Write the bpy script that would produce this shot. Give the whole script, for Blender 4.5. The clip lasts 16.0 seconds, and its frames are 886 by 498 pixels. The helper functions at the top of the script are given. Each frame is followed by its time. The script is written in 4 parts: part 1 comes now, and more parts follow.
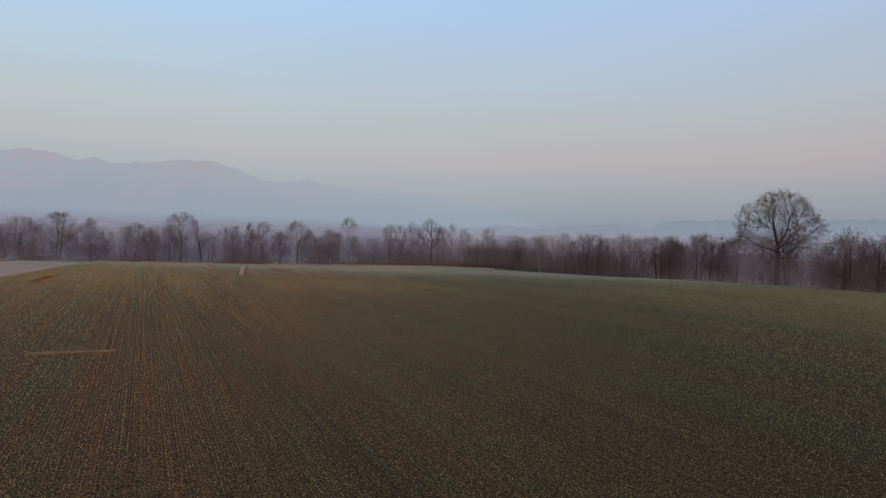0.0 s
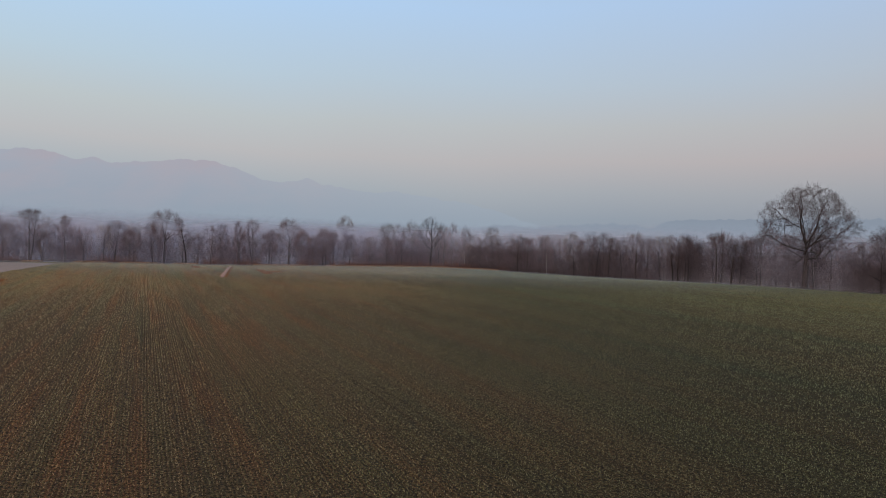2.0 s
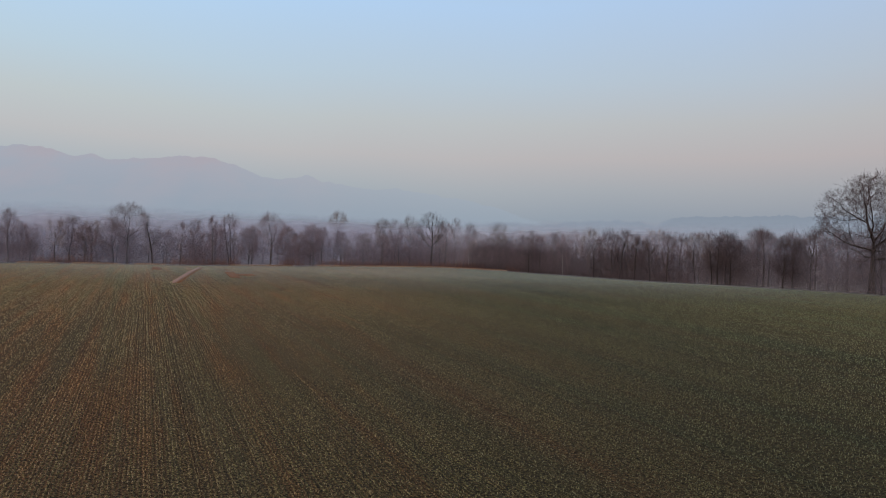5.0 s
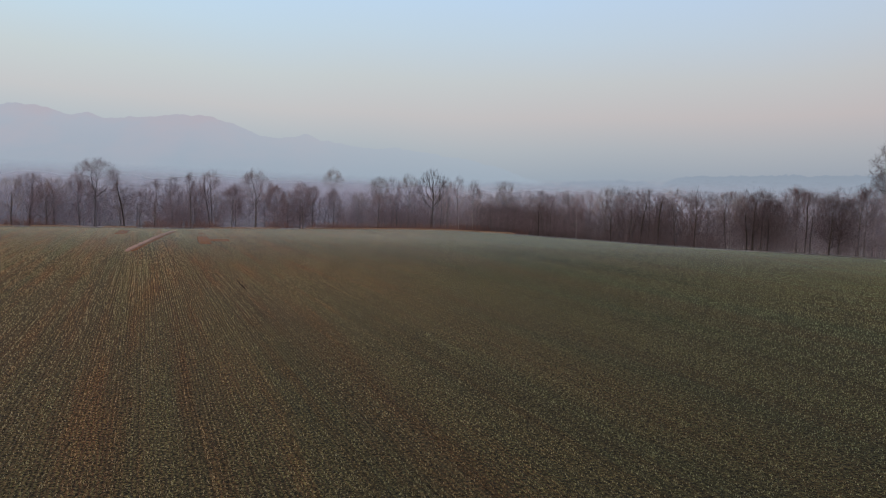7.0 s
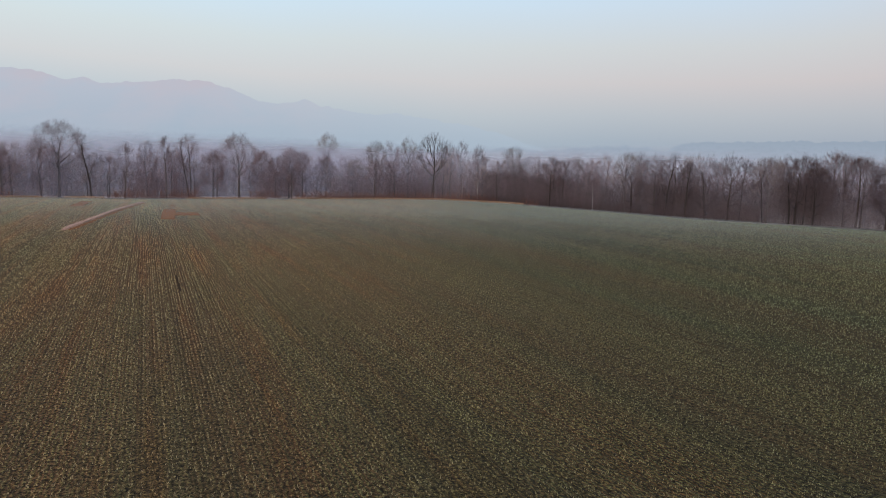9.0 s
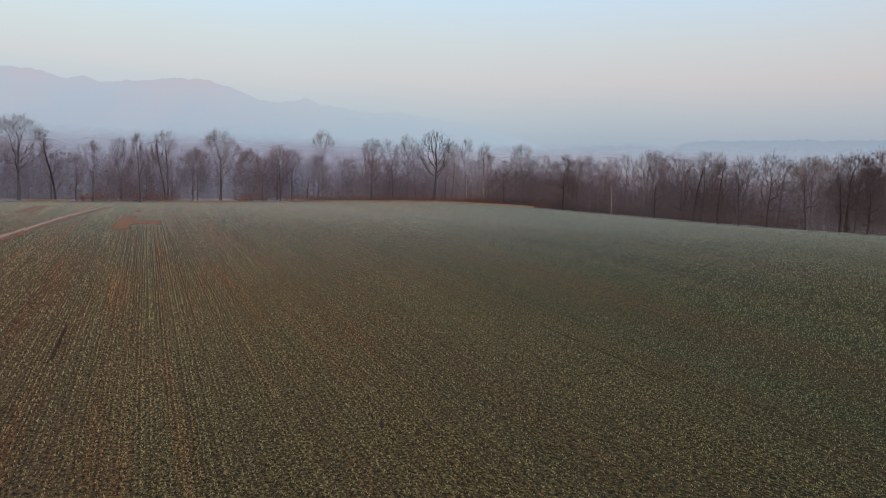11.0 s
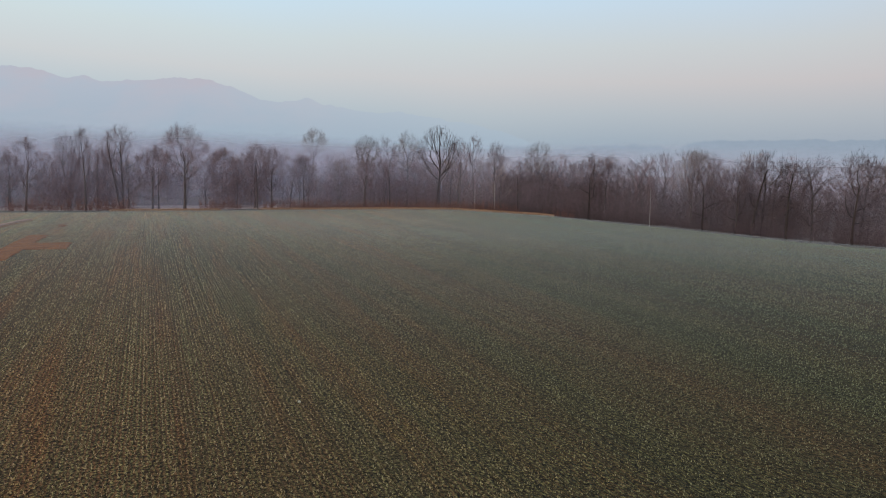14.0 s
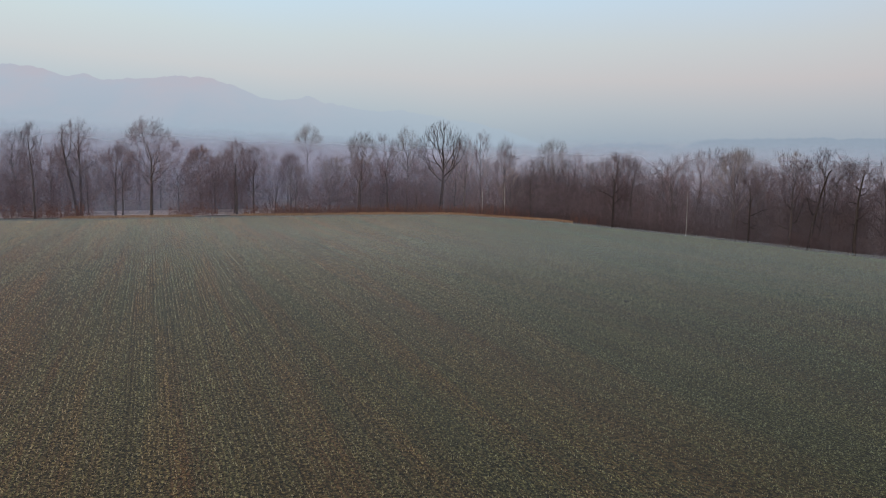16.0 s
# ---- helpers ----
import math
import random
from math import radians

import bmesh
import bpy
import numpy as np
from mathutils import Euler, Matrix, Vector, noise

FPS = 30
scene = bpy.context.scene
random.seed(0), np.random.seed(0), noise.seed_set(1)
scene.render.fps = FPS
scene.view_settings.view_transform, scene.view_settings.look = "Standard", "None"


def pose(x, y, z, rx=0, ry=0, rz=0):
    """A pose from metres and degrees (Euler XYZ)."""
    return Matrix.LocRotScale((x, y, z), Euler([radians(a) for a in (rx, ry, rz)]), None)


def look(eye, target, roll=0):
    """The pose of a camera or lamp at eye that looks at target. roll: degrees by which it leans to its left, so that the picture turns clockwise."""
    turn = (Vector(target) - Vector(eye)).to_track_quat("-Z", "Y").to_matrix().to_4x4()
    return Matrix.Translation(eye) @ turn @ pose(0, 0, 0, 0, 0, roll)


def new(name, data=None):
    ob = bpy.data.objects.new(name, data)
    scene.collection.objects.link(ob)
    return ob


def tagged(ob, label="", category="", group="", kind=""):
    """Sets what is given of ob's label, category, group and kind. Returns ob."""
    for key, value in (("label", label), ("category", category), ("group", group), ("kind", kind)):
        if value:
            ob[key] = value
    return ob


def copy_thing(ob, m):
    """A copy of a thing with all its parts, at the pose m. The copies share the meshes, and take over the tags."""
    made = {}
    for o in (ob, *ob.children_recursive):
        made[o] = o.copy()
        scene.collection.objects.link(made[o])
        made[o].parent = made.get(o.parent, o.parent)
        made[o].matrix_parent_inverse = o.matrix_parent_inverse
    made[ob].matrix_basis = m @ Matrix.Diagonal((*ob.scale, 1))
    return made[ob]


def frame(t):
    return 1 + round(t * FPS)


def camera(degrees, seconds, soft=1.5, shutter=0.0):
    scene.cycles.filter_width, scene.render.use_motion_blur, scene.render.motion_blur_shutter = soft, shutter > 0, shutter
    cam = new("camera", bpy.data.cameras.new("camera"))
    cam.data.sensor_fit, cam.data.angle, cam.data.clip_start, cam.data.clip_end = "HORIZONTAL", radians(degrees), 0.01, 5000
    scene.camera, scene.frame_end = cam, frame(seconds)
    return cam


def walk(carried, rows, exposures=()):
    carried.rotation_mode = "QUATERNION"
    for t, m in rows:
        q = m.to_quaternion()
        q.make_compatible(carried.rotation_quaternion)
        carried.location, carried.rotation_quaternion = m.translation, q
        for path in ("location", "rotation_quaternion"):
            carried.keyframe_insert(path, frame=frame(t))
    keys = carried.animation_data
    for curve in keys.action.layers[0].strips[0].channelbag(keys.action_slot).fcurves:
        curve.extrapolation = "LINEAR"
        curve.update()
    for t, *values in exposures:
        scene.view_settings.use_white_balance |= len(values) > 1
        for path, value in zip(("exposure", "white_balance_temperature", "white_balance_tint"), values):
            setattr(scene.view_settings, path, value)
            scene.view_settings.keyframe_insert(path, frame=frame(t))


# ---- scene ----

# camera and flight
cam = camera(66.0, 16.0, soft=1.0)
PATH = [
    (0, pose(1.377, 0.000, 9.021, 89.377, -1.799, -0.114)),
    (0.5, pose(1.327, 3.316, 8.997, 89.355, -1.799, -0.116)),
    (1, pose(1.275, 6.789, 8.976, 89.337, -1.799, -0.117)),
    (1.5, pose(1.219, 10.503, 8.957, 89.330, -1.799, -0.117)),
    (2, pose(1.161, 14.465, 8.940, 89.347, -1.799, -0.115)),
    (2.5, pose(1.100, 18.665, 8.926, 89.351, -1.799, -0.112)),
    (3, pose(1.036, 23.067, 8.915, 89.379, -1.799, -0.109)),
    (3.5, pose(0.969, 27.591, 8.906, 89.434, -1.799, -0.103)),
    (6, pose(0.590, 50.638, 8.900, 87.989, -1.799, -0.058)),
    (6.5, pose(0.505, 55.239, 8.906, 86.824, -1.799, -0.046)),
    (7, pose(0.418, 59.746, 8.915, 85.756, -1.799, -0.032)),
    (7.5, pose(0.328, 64.154, 8.926, 84.626, -1.799, -0.017)),
    (8, pose(0.234, 68.467, 8.940, 83.610, -1.799, -0.000)),
    (8.5, pose(0.138, 72.663, 8.957, 82.999, -1.799, 0.018)),
    (9, pose(0.039, 76.784, 8.975, 82.968, -1.799, 0.037)),
    (11.5, pose(-0.499, 96.909, 9.108, 82.854, -1.799, 0.150)),
    (12, pose(-0.616, 101.003, 9.142, 82.834, -1.799, 0.176)),
    (12.5, pose(-0.735, 105.087, 9.179, 82.827, -1.799, 0.204)),
    (13, pose(-0.858, 109.178, 9.218, 82.848, -1.799, 0.233)),
    (13.5, pose(-0.983, 113.356, 9.259, 82.863, -1.799, 0.263)),
    (14, pose(-1.111, 117.529, 9.303, 82.877, -1.799, 0.295)),
    (14.5, pose(-1.242, 121.770, 9.350, 82.810, -1.799, 0.327)),
    (15, pose(-1.376, 125.893, 9.399, 82.800, -1.799, 0.361)),
    (15.5, pose(-1.513, 130.155, 9.451, 82.785, -1.799, 0.396)),
    (16, pose(-1.652, 134.471, 9.505, 82.750, -1.799, 0.433)),
]
EXPOSURES = [(0.0, 0.0, 6300.0, 8.0), (3.5, 0.03, 6300.0, 8.0), (6.0, 0.08, 6320.0, 7.5), (9.0, 0.42, 6240.0, 6.0), (12.0, 0.40, 6180.0, 4.5), (16.0, 0.32, 6160.0, 4.3)]
walk(cam, PATH, EXPOSURES)

# ---- world: cold clear dawn sky over a hazy horizon ----
SUN_EL, SUN_AZ = radians(4.0), radians(215.0)
world = bpy.data.worlds.new("dawn")
scene.world = world
world.use_nodes = True
wn, wl = world.node_tree.nodes, world.node_tree.links
wn.clear()
w_out = wn.new("ShaderNodeOutputWorld")
w_bg = wn.new("ShaderNodeBackground")
w_sky = wn.new("ShaderNodeTexSky")
w_sky.sky_type = 'NISHITA'
w_sky.sun_disc = False
w_sky.sun_elevation, w_sky.sun_rotation = SUN_EL, SUN_AZ
w_sky.air_density, w_sky.dust_density, w_sky.ozone_density = 1.2, 3.0, 2.0
w_dim = wn.new("ShaderNodeVectorMath")
w_dim.operation = 'SCALE'
w_dim.inputs[3].default_value = 0.10
w_tc = wn.new("ShaderNodeTexCoord")
w_sep = wn.new("ShaderNodeSeparateXYZ")
w_ramp = wn.new("ShaderNodeValToRGB")
w_noise = wn.new("ShaderNodeTexNoise")
w_noise.inputs["Scale"].default_value = 1.6
w_noise.inputs["Detail"].default_value = 2.0
w_add = wn.new("ShaderNodeMath")
w_add.operation = 'MULTIPLY_ADD'
w_add.inputs[1].default_value = 0.07
SKY = [(0.000, (0.285, 0.325, 0.400)), (0.035, (0.303, 0.356, 0.420)), (0.075, (0.385, 0.415, 0.455)),
       (0.120, (0.490, 0.465, 0.475)), (0.170, (0.500, 0.520, 0.535)), (0.230, (0.480, 0.570, 0.660)),
       (0.330, (0.450, 0.610, 0.830)), (0.600, (0.450, 0.570, 0.730)), (1.000, (0.420, 0.510, 0.640))]
while len(w_ramp.color_ramp.elements) < len(SKY):
    w_ramp.color_ramp.elements.new(0.5)
for el, (at, rgb) in zip(w_ramp.color_ramp.elements, SKY):
    el.position, el.color = at, (*rgb, 1)
w_mix = wn.new("ShaderNodeMix")
w_mix.data_type = 'RGBA'
w_mix.inputs[0].default_value = 0.9
w_off = wn.new("ShaderNodeMath")
w_off.operation = 'SUBTRACT'
w_off.inputs[1].default_value = 0.035
wl.new(w_tc.outputs["Generated"], w_sky.inputs[0])
wl.new(w_tc.outputs["Generated"], w_sep.inputs[0])
wl.new(w_tc.outputs["Generated"], w_noise.inputs["Vector"])
wl.new(w_noise.outputs["Fac"], w_add.inputs[0])
wl.new(w_sep.outputs["Z"], w_add.inputs[2])
wl.new(w_add.outputs[0], w_off.inputs[0])
wl.new(w_off.outputs[0], w_ramp.inputs[0])
wl.new(w_sky.outputs[0], w_dim.inputs[0])
wl.new(w_dim.outputs[0], w_mix.inputs[6])
wl.new(w_ramp.outputs[0], w_mix.inputs[7])
# the glow of the coming sunrise, behind the flight and to its left
w_dot = wn.new("ShaderNodeVectorMath")
w_dot.operation = 'DOT_PRODUCT'
w_dot.inputs[1].default_value = (-0.57, -0.81, 0.14)
w_glow = wn.new("ShaderNodeMapRange")
w_glow.interpolation_type = 'SMOOTHSTEP'
w_glow.inputs[1].default_value, w_glow.inputs[2].default_value = 0.0, 1.0
w_warm = wn.new("ShaderNodeMix")
w_warm.data_type, w_warm.blend_type = 'RGBA', 'ADD'
w_warm.inputs[7].default_value = (0.55, 0.36, 0.20, 1)
w_side = wn.new("ShaderNodeMapRange")
w_side.inputs[1].default_value, w_side.inputs[2].default_value = -0.6, 0.6
w_tint = wn.new("ShaderNodeMix")
w_tint.data_type = 'RGBA'
w_tint.inputs[6].default_value, w_tint.inputs[7].default_value = (1.13, 1.17, 1.16, 1), (1.03, 0.955, 0.945, 1)
w_mul = wn.new("ShaderNodeMix")
w_mul.data_type, w_mul.blend_type = 'RGBA', 'MULTIPLY'
w_mul.inputs[0].default_value = 1.0
wl.new(w_sep.outputs["X"], w_side.inputs[0])
wl.new(w_side.outputs[0], w_tint.inputs[0])
wl.new(w_tint.outputs[2], w_mul.inputs[7])
wl.new(w_tc.outputs["Generated"], w_dot.inputs[0])
wl.new(w_dot.outputs["Value"], w_glow.inputs[0])
wl.new(w_glow.outputs[0], w_warm.inputs[0])
wl.new(w_mix.outputs[2], w_warm.inputs[6])
wl.new(w_warm.outputs[2], w_mul.inputs[6])
wl.new(w_mul.outputs[2], w_bg.inputs[0])
wl.new(w_bg.outputs[0], w_out.inputs[0])

sun_data = bpy.data.lights.new("sun", 'SUN')
sun_data.energy, sun_data.angle, sun_data.color = 0.6, radians(12), (1.0, 0.72, 0.5)
sun = new("sun", sun_data)
sun.matrix_world = look((-120, -170, 30), (0, 0, 0))


# ---- materials ----
def material(name, base, rough=0.9, spec=0.2):
    m = bpy.data.materials.new(name)
    m.use_nodes = True
    b = m.node_tree.nodes["Principled BSDF"]
    b.inputs["Base Color"].default_value = (*base, 1)
    b.inputs["Roughness"].default_value = rough
    b.inputs["Specular IOR Level"].default_value = spec
    return m, m.node_tree.nodes, m.node_tree.links, b


def noise_ramp(nodes, links, vec, scale, stops, detail=4.0, rough=0.6):
    n = nodes.new("ShaderNodeTexNoise")
    n.inputs["Scale"].default_value, n.inputs["Detail"].default_value = scale, detail
    n.inputs["Roughness"].default_value = rough
    if vec is not None:
        links.new(vec, n.inputs["Vector"])
    r = nodes.new("ShaderNodeValToRGB")
    while len(r.color_ramp.elements) < len(stops):
        r.color_ramp.elements.new(0.5)
    for el, (at, rgb) in zip(r.color_ramp.elements, stops):
        el.position, el.color = at, (*rgb, 1)
    links.new(n.outputs["Fac"], r.inputs[0])
    return n, r


def mixed(nodes, links, a, b, fac, blend='MIX'):
    m = nodes.new("ShaderNodeMix")
    m.data_type, m.blend_type = 'RGBA', blend
    for sock, v in ((m.inputs[0], fac), (m.inputs[6], a), (m.inputs[7], b)):
        if isinstance(v, bpy.types.NodeSocket):
            links.new(v, sock)
        elif isinstance(v, tuple):
            sock.default_value = (*v, 1)
        else:
            sock.default_value = v
    return m.outputs[2]


def positions(nodes, links, scale=(1, 1, 1), turn=0.0):
    g = nodes.new("ShaderNodeNewGeometry")
    spun, mp = nodes.new("ShaderNodeMapping"), nodes.new("ShaderNodeMapping")
    spun.inputs["Rotation"].default_value = (0, 0, turn)
    mp.inputs["Scale"].default_value = scale
    links.new(g.outputs["Position"], spun.inputs["Vector"])
    links.new(spun.outputs[0], mp.inputs["Vector"])
    return mp.outputs[0]


def bumped(nodes, links, bsdf, height, strength, distance):
    b = nodes.new("ShaderNodeBump")
    b.inputs["Strength"].default_value, b.inputs["Distance"].default_value = strength, distance
    links.new(height, b.inputs["Height"])
    links.new(b.outputs[0], bsdf.inputs["Normal"])


ROW_YAW = radians(23.5)          # the drill rows run this far left of straight ahead


def east_tint(n, l, north_haze, side):
    """The crop is darker green in the east, browner and darker in the south; the haze's paleness is painted into its
    colour towards the wood.
    """
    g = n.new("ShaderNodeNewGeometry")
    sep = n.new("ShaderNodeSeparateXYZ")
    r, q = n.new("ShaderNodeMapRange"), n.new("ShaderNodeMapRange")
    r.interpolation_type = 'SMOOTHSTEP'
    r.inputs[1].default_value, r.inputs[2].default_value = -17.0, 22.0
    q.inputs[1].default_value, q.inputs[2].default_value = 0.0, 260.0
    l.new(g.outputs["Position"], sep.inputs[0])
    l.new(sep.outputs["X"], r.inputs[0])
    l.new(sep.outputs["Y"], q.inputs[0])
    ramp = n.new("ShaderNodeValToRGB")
    stops = [(0.05, (0.90, 0.80, 0.66)), (0.34, (1.10, 1.05, 0.90)), (0.50, (1.22, 1.16, 0.97)), (0.68, (1.03, 0.98, 0.80)), (0.92, north_haze)]
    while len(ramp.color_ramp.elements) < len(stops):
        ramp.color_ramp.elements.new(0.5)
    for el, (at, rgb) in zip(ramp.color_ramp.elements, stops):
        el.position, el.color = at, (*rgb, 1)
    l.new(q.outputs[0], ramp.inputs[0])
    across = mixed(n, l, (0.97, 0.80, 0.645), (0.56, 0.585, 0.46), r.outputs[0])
    # far out on both sides the haze's even grey-green is painted into the colour
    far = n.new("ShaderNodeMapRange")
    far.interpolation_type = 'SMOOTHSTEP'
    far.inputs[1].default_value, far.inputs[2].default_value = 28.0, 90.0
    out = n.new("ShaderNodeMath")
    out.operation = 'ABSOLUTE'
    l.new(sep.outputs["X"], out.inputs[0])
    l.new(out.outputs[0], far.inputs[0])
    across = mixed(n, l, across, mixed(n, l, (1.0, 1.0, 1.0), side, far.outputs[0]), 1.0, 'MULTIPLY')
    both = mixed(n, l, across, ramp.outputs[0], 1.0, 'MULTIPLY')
    # the drill's passes: thin reddish strips beside well-grown green ones
    _, passes = noise_ramp(n, l, positions(n, l, (1.0, 0.045, 1.0), -ROW_YAW), 0.7,
                           [(0.36, (1.15, 0.93, 0.83)), (0.5, (1.0, 1.0, 1.0)), (0.64, (0.93, 1.0, 0.97))], 4, 0.65)
    _, rows = noise_ramp(n, l, positions(n, l, (1.0, 0.008, 1.0), -ROW_YAW), 2.2,
                         [(0.34, (0.88, 0.82, 0.78)), (0.5, (1.0, 1.0, 1.0)), (0.66, (1.10, 1.12, 1.10))], 3, 0.6)
    both = mixed(n, l, both, rows.outputs[0], 1.0, 'MULTIPLY')
    less = mixed(n, l, passes.outputs[0], (0.97, 1.0, 1.0), r.outputs[0])
    return mixed(n, l, both, less, 1.0, 'MULTIPLY')


def soil_material():
    """Drilled soil: clods, furrows along the rows, and the green film of seedlings on the row crests."""
    m, n, l, b = material("field_soil", (0.08, 0.055, 0.04), 0.9, 0.12)
    p = positions(n, l)
    row = positions(n, l, (1.0, 1.0, 1.0), -ROW_YAW)
    along = positions(n, l, (1.0, 0.055, 1.0), -ROW_YAW)
    wave = n.new("ShaderNodeTexWave")
    wave.wave_type, wave.bands_direction = 'BANDS', 'X'
    wave.inputs["Scale"].default_value = 2 * math.pi / 0.16 / 20.0
    wave.inputs["Distortion"].default_value, wave.inputs["Detail"].default_value = 6.0, 4.0
    wave.inputs["Detail Scale"].default_value = 1.6
    l.new(row, wave.inputs["Vector"])
    fine, clods = noise_ramp(n, l, p, 5.5, [(0.43, (0.12, 0.11, 0.10)), (0.5, (0.80, 0.78, 0.75)), (0.58, (2.1, 2.0, 1.85))], 6, 0.85)
    _, big = noise_ramp(n, l, along, 0.17, [(0.38, (0.108, 0.068, 0.044)), (0.52, (0.090, 0.065, 0.044)), (0.64, (0.068, 0.062, 0.043))], 5, 0.6)
    grow, green = noise_ramp(n, l, along, 0.23, [(0.36, (0.35, 0.35, 0.35)), (0.6, (1.0, 1.0, 1.0))], 5, 0.6)
    leaf, blade = noise_ramp(n, l, p, 8.0, [(0.45, (0.010, 0.008, 0.004)), (0.52, (0.092, 0.085, 0.043)), (0.59, (0.34, 0.32, 0.18))], 5, 0.8)
    f = n.new("ShaderNodeMath")
    f.operation = 'MULTIPLY'
    l.new(wave.outputs["Fac"], f.inputs[0])
    l.new(green.outputs[0], f.inputs[1])
    earth = mixed(n, l, big.outputs[0], clods.outputs[0], 1.0, 'MULTIPLY')
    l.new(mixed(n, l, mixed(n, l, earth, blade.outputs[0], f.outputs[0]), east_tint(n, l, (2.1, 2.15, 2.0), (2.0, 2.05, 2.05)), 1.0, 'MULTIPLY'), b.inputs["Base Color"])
    h = n.new("ShaderNodeMath")
    h.operation = 'ADD'
    l.new(fine.outputs["Fac"], h.inputs[0])
    l.new(wave.outputs["Fac"], h.inputs[1])
    bumped(n, l, b, h.outputs[0], 1.0, 0.07)
    return m


def sprout_material():
    m, n, l, b = material("winter_cereal", (0.13, 0.15, 0.08), 0.65, 0.25)
    p = positions(n, l)
    along = positions(n, l, (1.0, 0.05, 1.0), -ROW_YAW)
    _, big = noise_ramp(n, l, along, 0.17, [(0.36, (0.412, 0.362, 0.280)), (0.5, (0.405, 0.382, 0.298)), (0.66, (0.378, 0.395, 0.318))])
    _, fine = noise_ramp(n, l, p, 3.1, [(0.3, (0.82, 0.82, 0.81)), (0.72, (1.13, 1.13, 1.13))], 5, 0.8)
    c = mixed(n, l, big.outputs[0], fine.outputs[0], 1.0, 'MULTIPLY')
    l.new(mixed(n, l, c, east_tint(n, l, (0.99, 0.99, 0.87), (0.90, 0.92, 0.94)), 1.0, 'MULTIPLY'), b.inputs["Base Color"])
    return m


def bark_material(name, a, c, scale=1.5):
    m, n, l, b = material(name, a, 0.95, 0.1)
    p = positions(n, l, (1, 1, 0.25))
    big, r = noise_ramp(n, l, p, scale, [(0.3, a), (0.7, c)], 5, 0.7)
    info = n.new("ShaderNodeObjectInfo")
    v = n.new("ShaderNodeMapRange")
    v.inputs[3].default_value, v.inputs[4].default_value = 0.75, 1.25
    l.new(info.outputs["Random"], v.inputs[0])
    g = n.new("ShaderNodeCombineColor")
    for k in range(3):
        l.new(v.outputs[0], g.inputs[k])
    l.new(mixed(n, l, r.outputs[0], g.outputs[0], 1.0, 'MULTIPLY'), b.inputs["Base Color"])
    bumped(n, l, b, big.outputs["Fac"], 0.5, 0.03)
    return m


def litter_material(name, stops, scale, spec=0.2):
    m, n, l, b = material(name, stops[0][1], 0.9, spec)
    p = positions(n, l)
    _, r = noise_ramp(n, l, p, scale, stops, 6, 0.65)
    fine, f = noise_ramp(n, l, p, 5.0, [(0.3, (0.6, 0.6, 0.6)), (0.7, (1.35, 1.35, 1.35))], 5, 0.7)
    l.new(mixed(n, l, r.outputs[0], f.outputs[0], 1.0, 'MULTIPLY'), b.inputs["Base Color"])
    bumped(n, l, b, fine.outputs["Fac"], 0.8, 0.1)
    return m


def mist_material(name, density, top, full, east):
    """Thin mist: mostly clear, thinning out upwards from `full` to `top`."""
    m = bpy.data.materials.new(name)
    m.use_nodes = True
    n, l = m.node_tree.nodes, m.node_tree.links
    n.clear()
    out = n.new("ShaderNodeOutputMaterial")
    mix = n.new("ShaderNodeMixShader")
    clear = n.new("ShaderNodeBsdfTransparent")
    both = n.new("ShaderNodeMixShader")
    dif, tra = n.new("ShaderNodeBsdfDiffuse"), n.new("ShaderNodeBsdfTranslucent")
    for s in (dif, tra):
        s.inputs[0].default_value = (0.595, 0.555, 0.660, 1)
    both.inputs[0].default_value = 0.5
    g = n.new("ShaderNodeNewGeometry")
    sep = n.new("ShaderNodeSeparateXYZ")
    fall = n.new("ShaderNodeMapRange")
    fall.interpolation_type = 'SMOOTHSTEP'
    fall.inputs[1].default_value, fall.inputs[2].default_value = full, top
    fall.inputs[3].default_value, fall.inputs[4].default_value = density, 0.0
    p = positions(n, l, (1, 1, 2.2))
    _, r = noise_ramp(n, l, p, 0.035, [(0.3, (0.35, 0.35, 0.35)), (0.7, (1, 1, 1))], 3, 0.5)
    mul = n.new("ShaderNodeMath")
    mul.operation = 'MULTIPLY'
    west = n.new("ShaderNodeMapRange")
    west.interpolation_type = 'SMOOTHSTEP'
    west.inputs[1].default_value, west.inputs[2].default_value = -50.0, 60.0
    west.inputs[3].default_value, west.inputs[4].default_value = 1.7, east
    thick = n.new("ShaderNodeMath")
    thick.operation = 'MULTIPLY'
    l.new(sep.outputs["X"], west.inputs[0])
    l.new(g.outputs["Position"], sep.inputs[0])
    l.new(sep.outputs["Z"], fall.inputs[0])
    l.new(fall.outputs[0], mul.inputs[0])
    l.new(r.outputs[0], mul.inputs[1])
    l.new(mul.outputs[0], thick.inputs[0])
    l.new(west.outputs[0], thick.inputs[1])
    l.new(thick.outputs[0], mix.inputs[0])
    l.new(clear.outputs[0], mix.inputs[1])
    l.new(dif.outputs[0], both.inputs[1])
    l.new(tra.outputs[0], both.inputs[2])
    l.new(both.outputs[0], mix.inputs[2])
    l.new(mix.outputs[0], out.inputs[0])
    return m


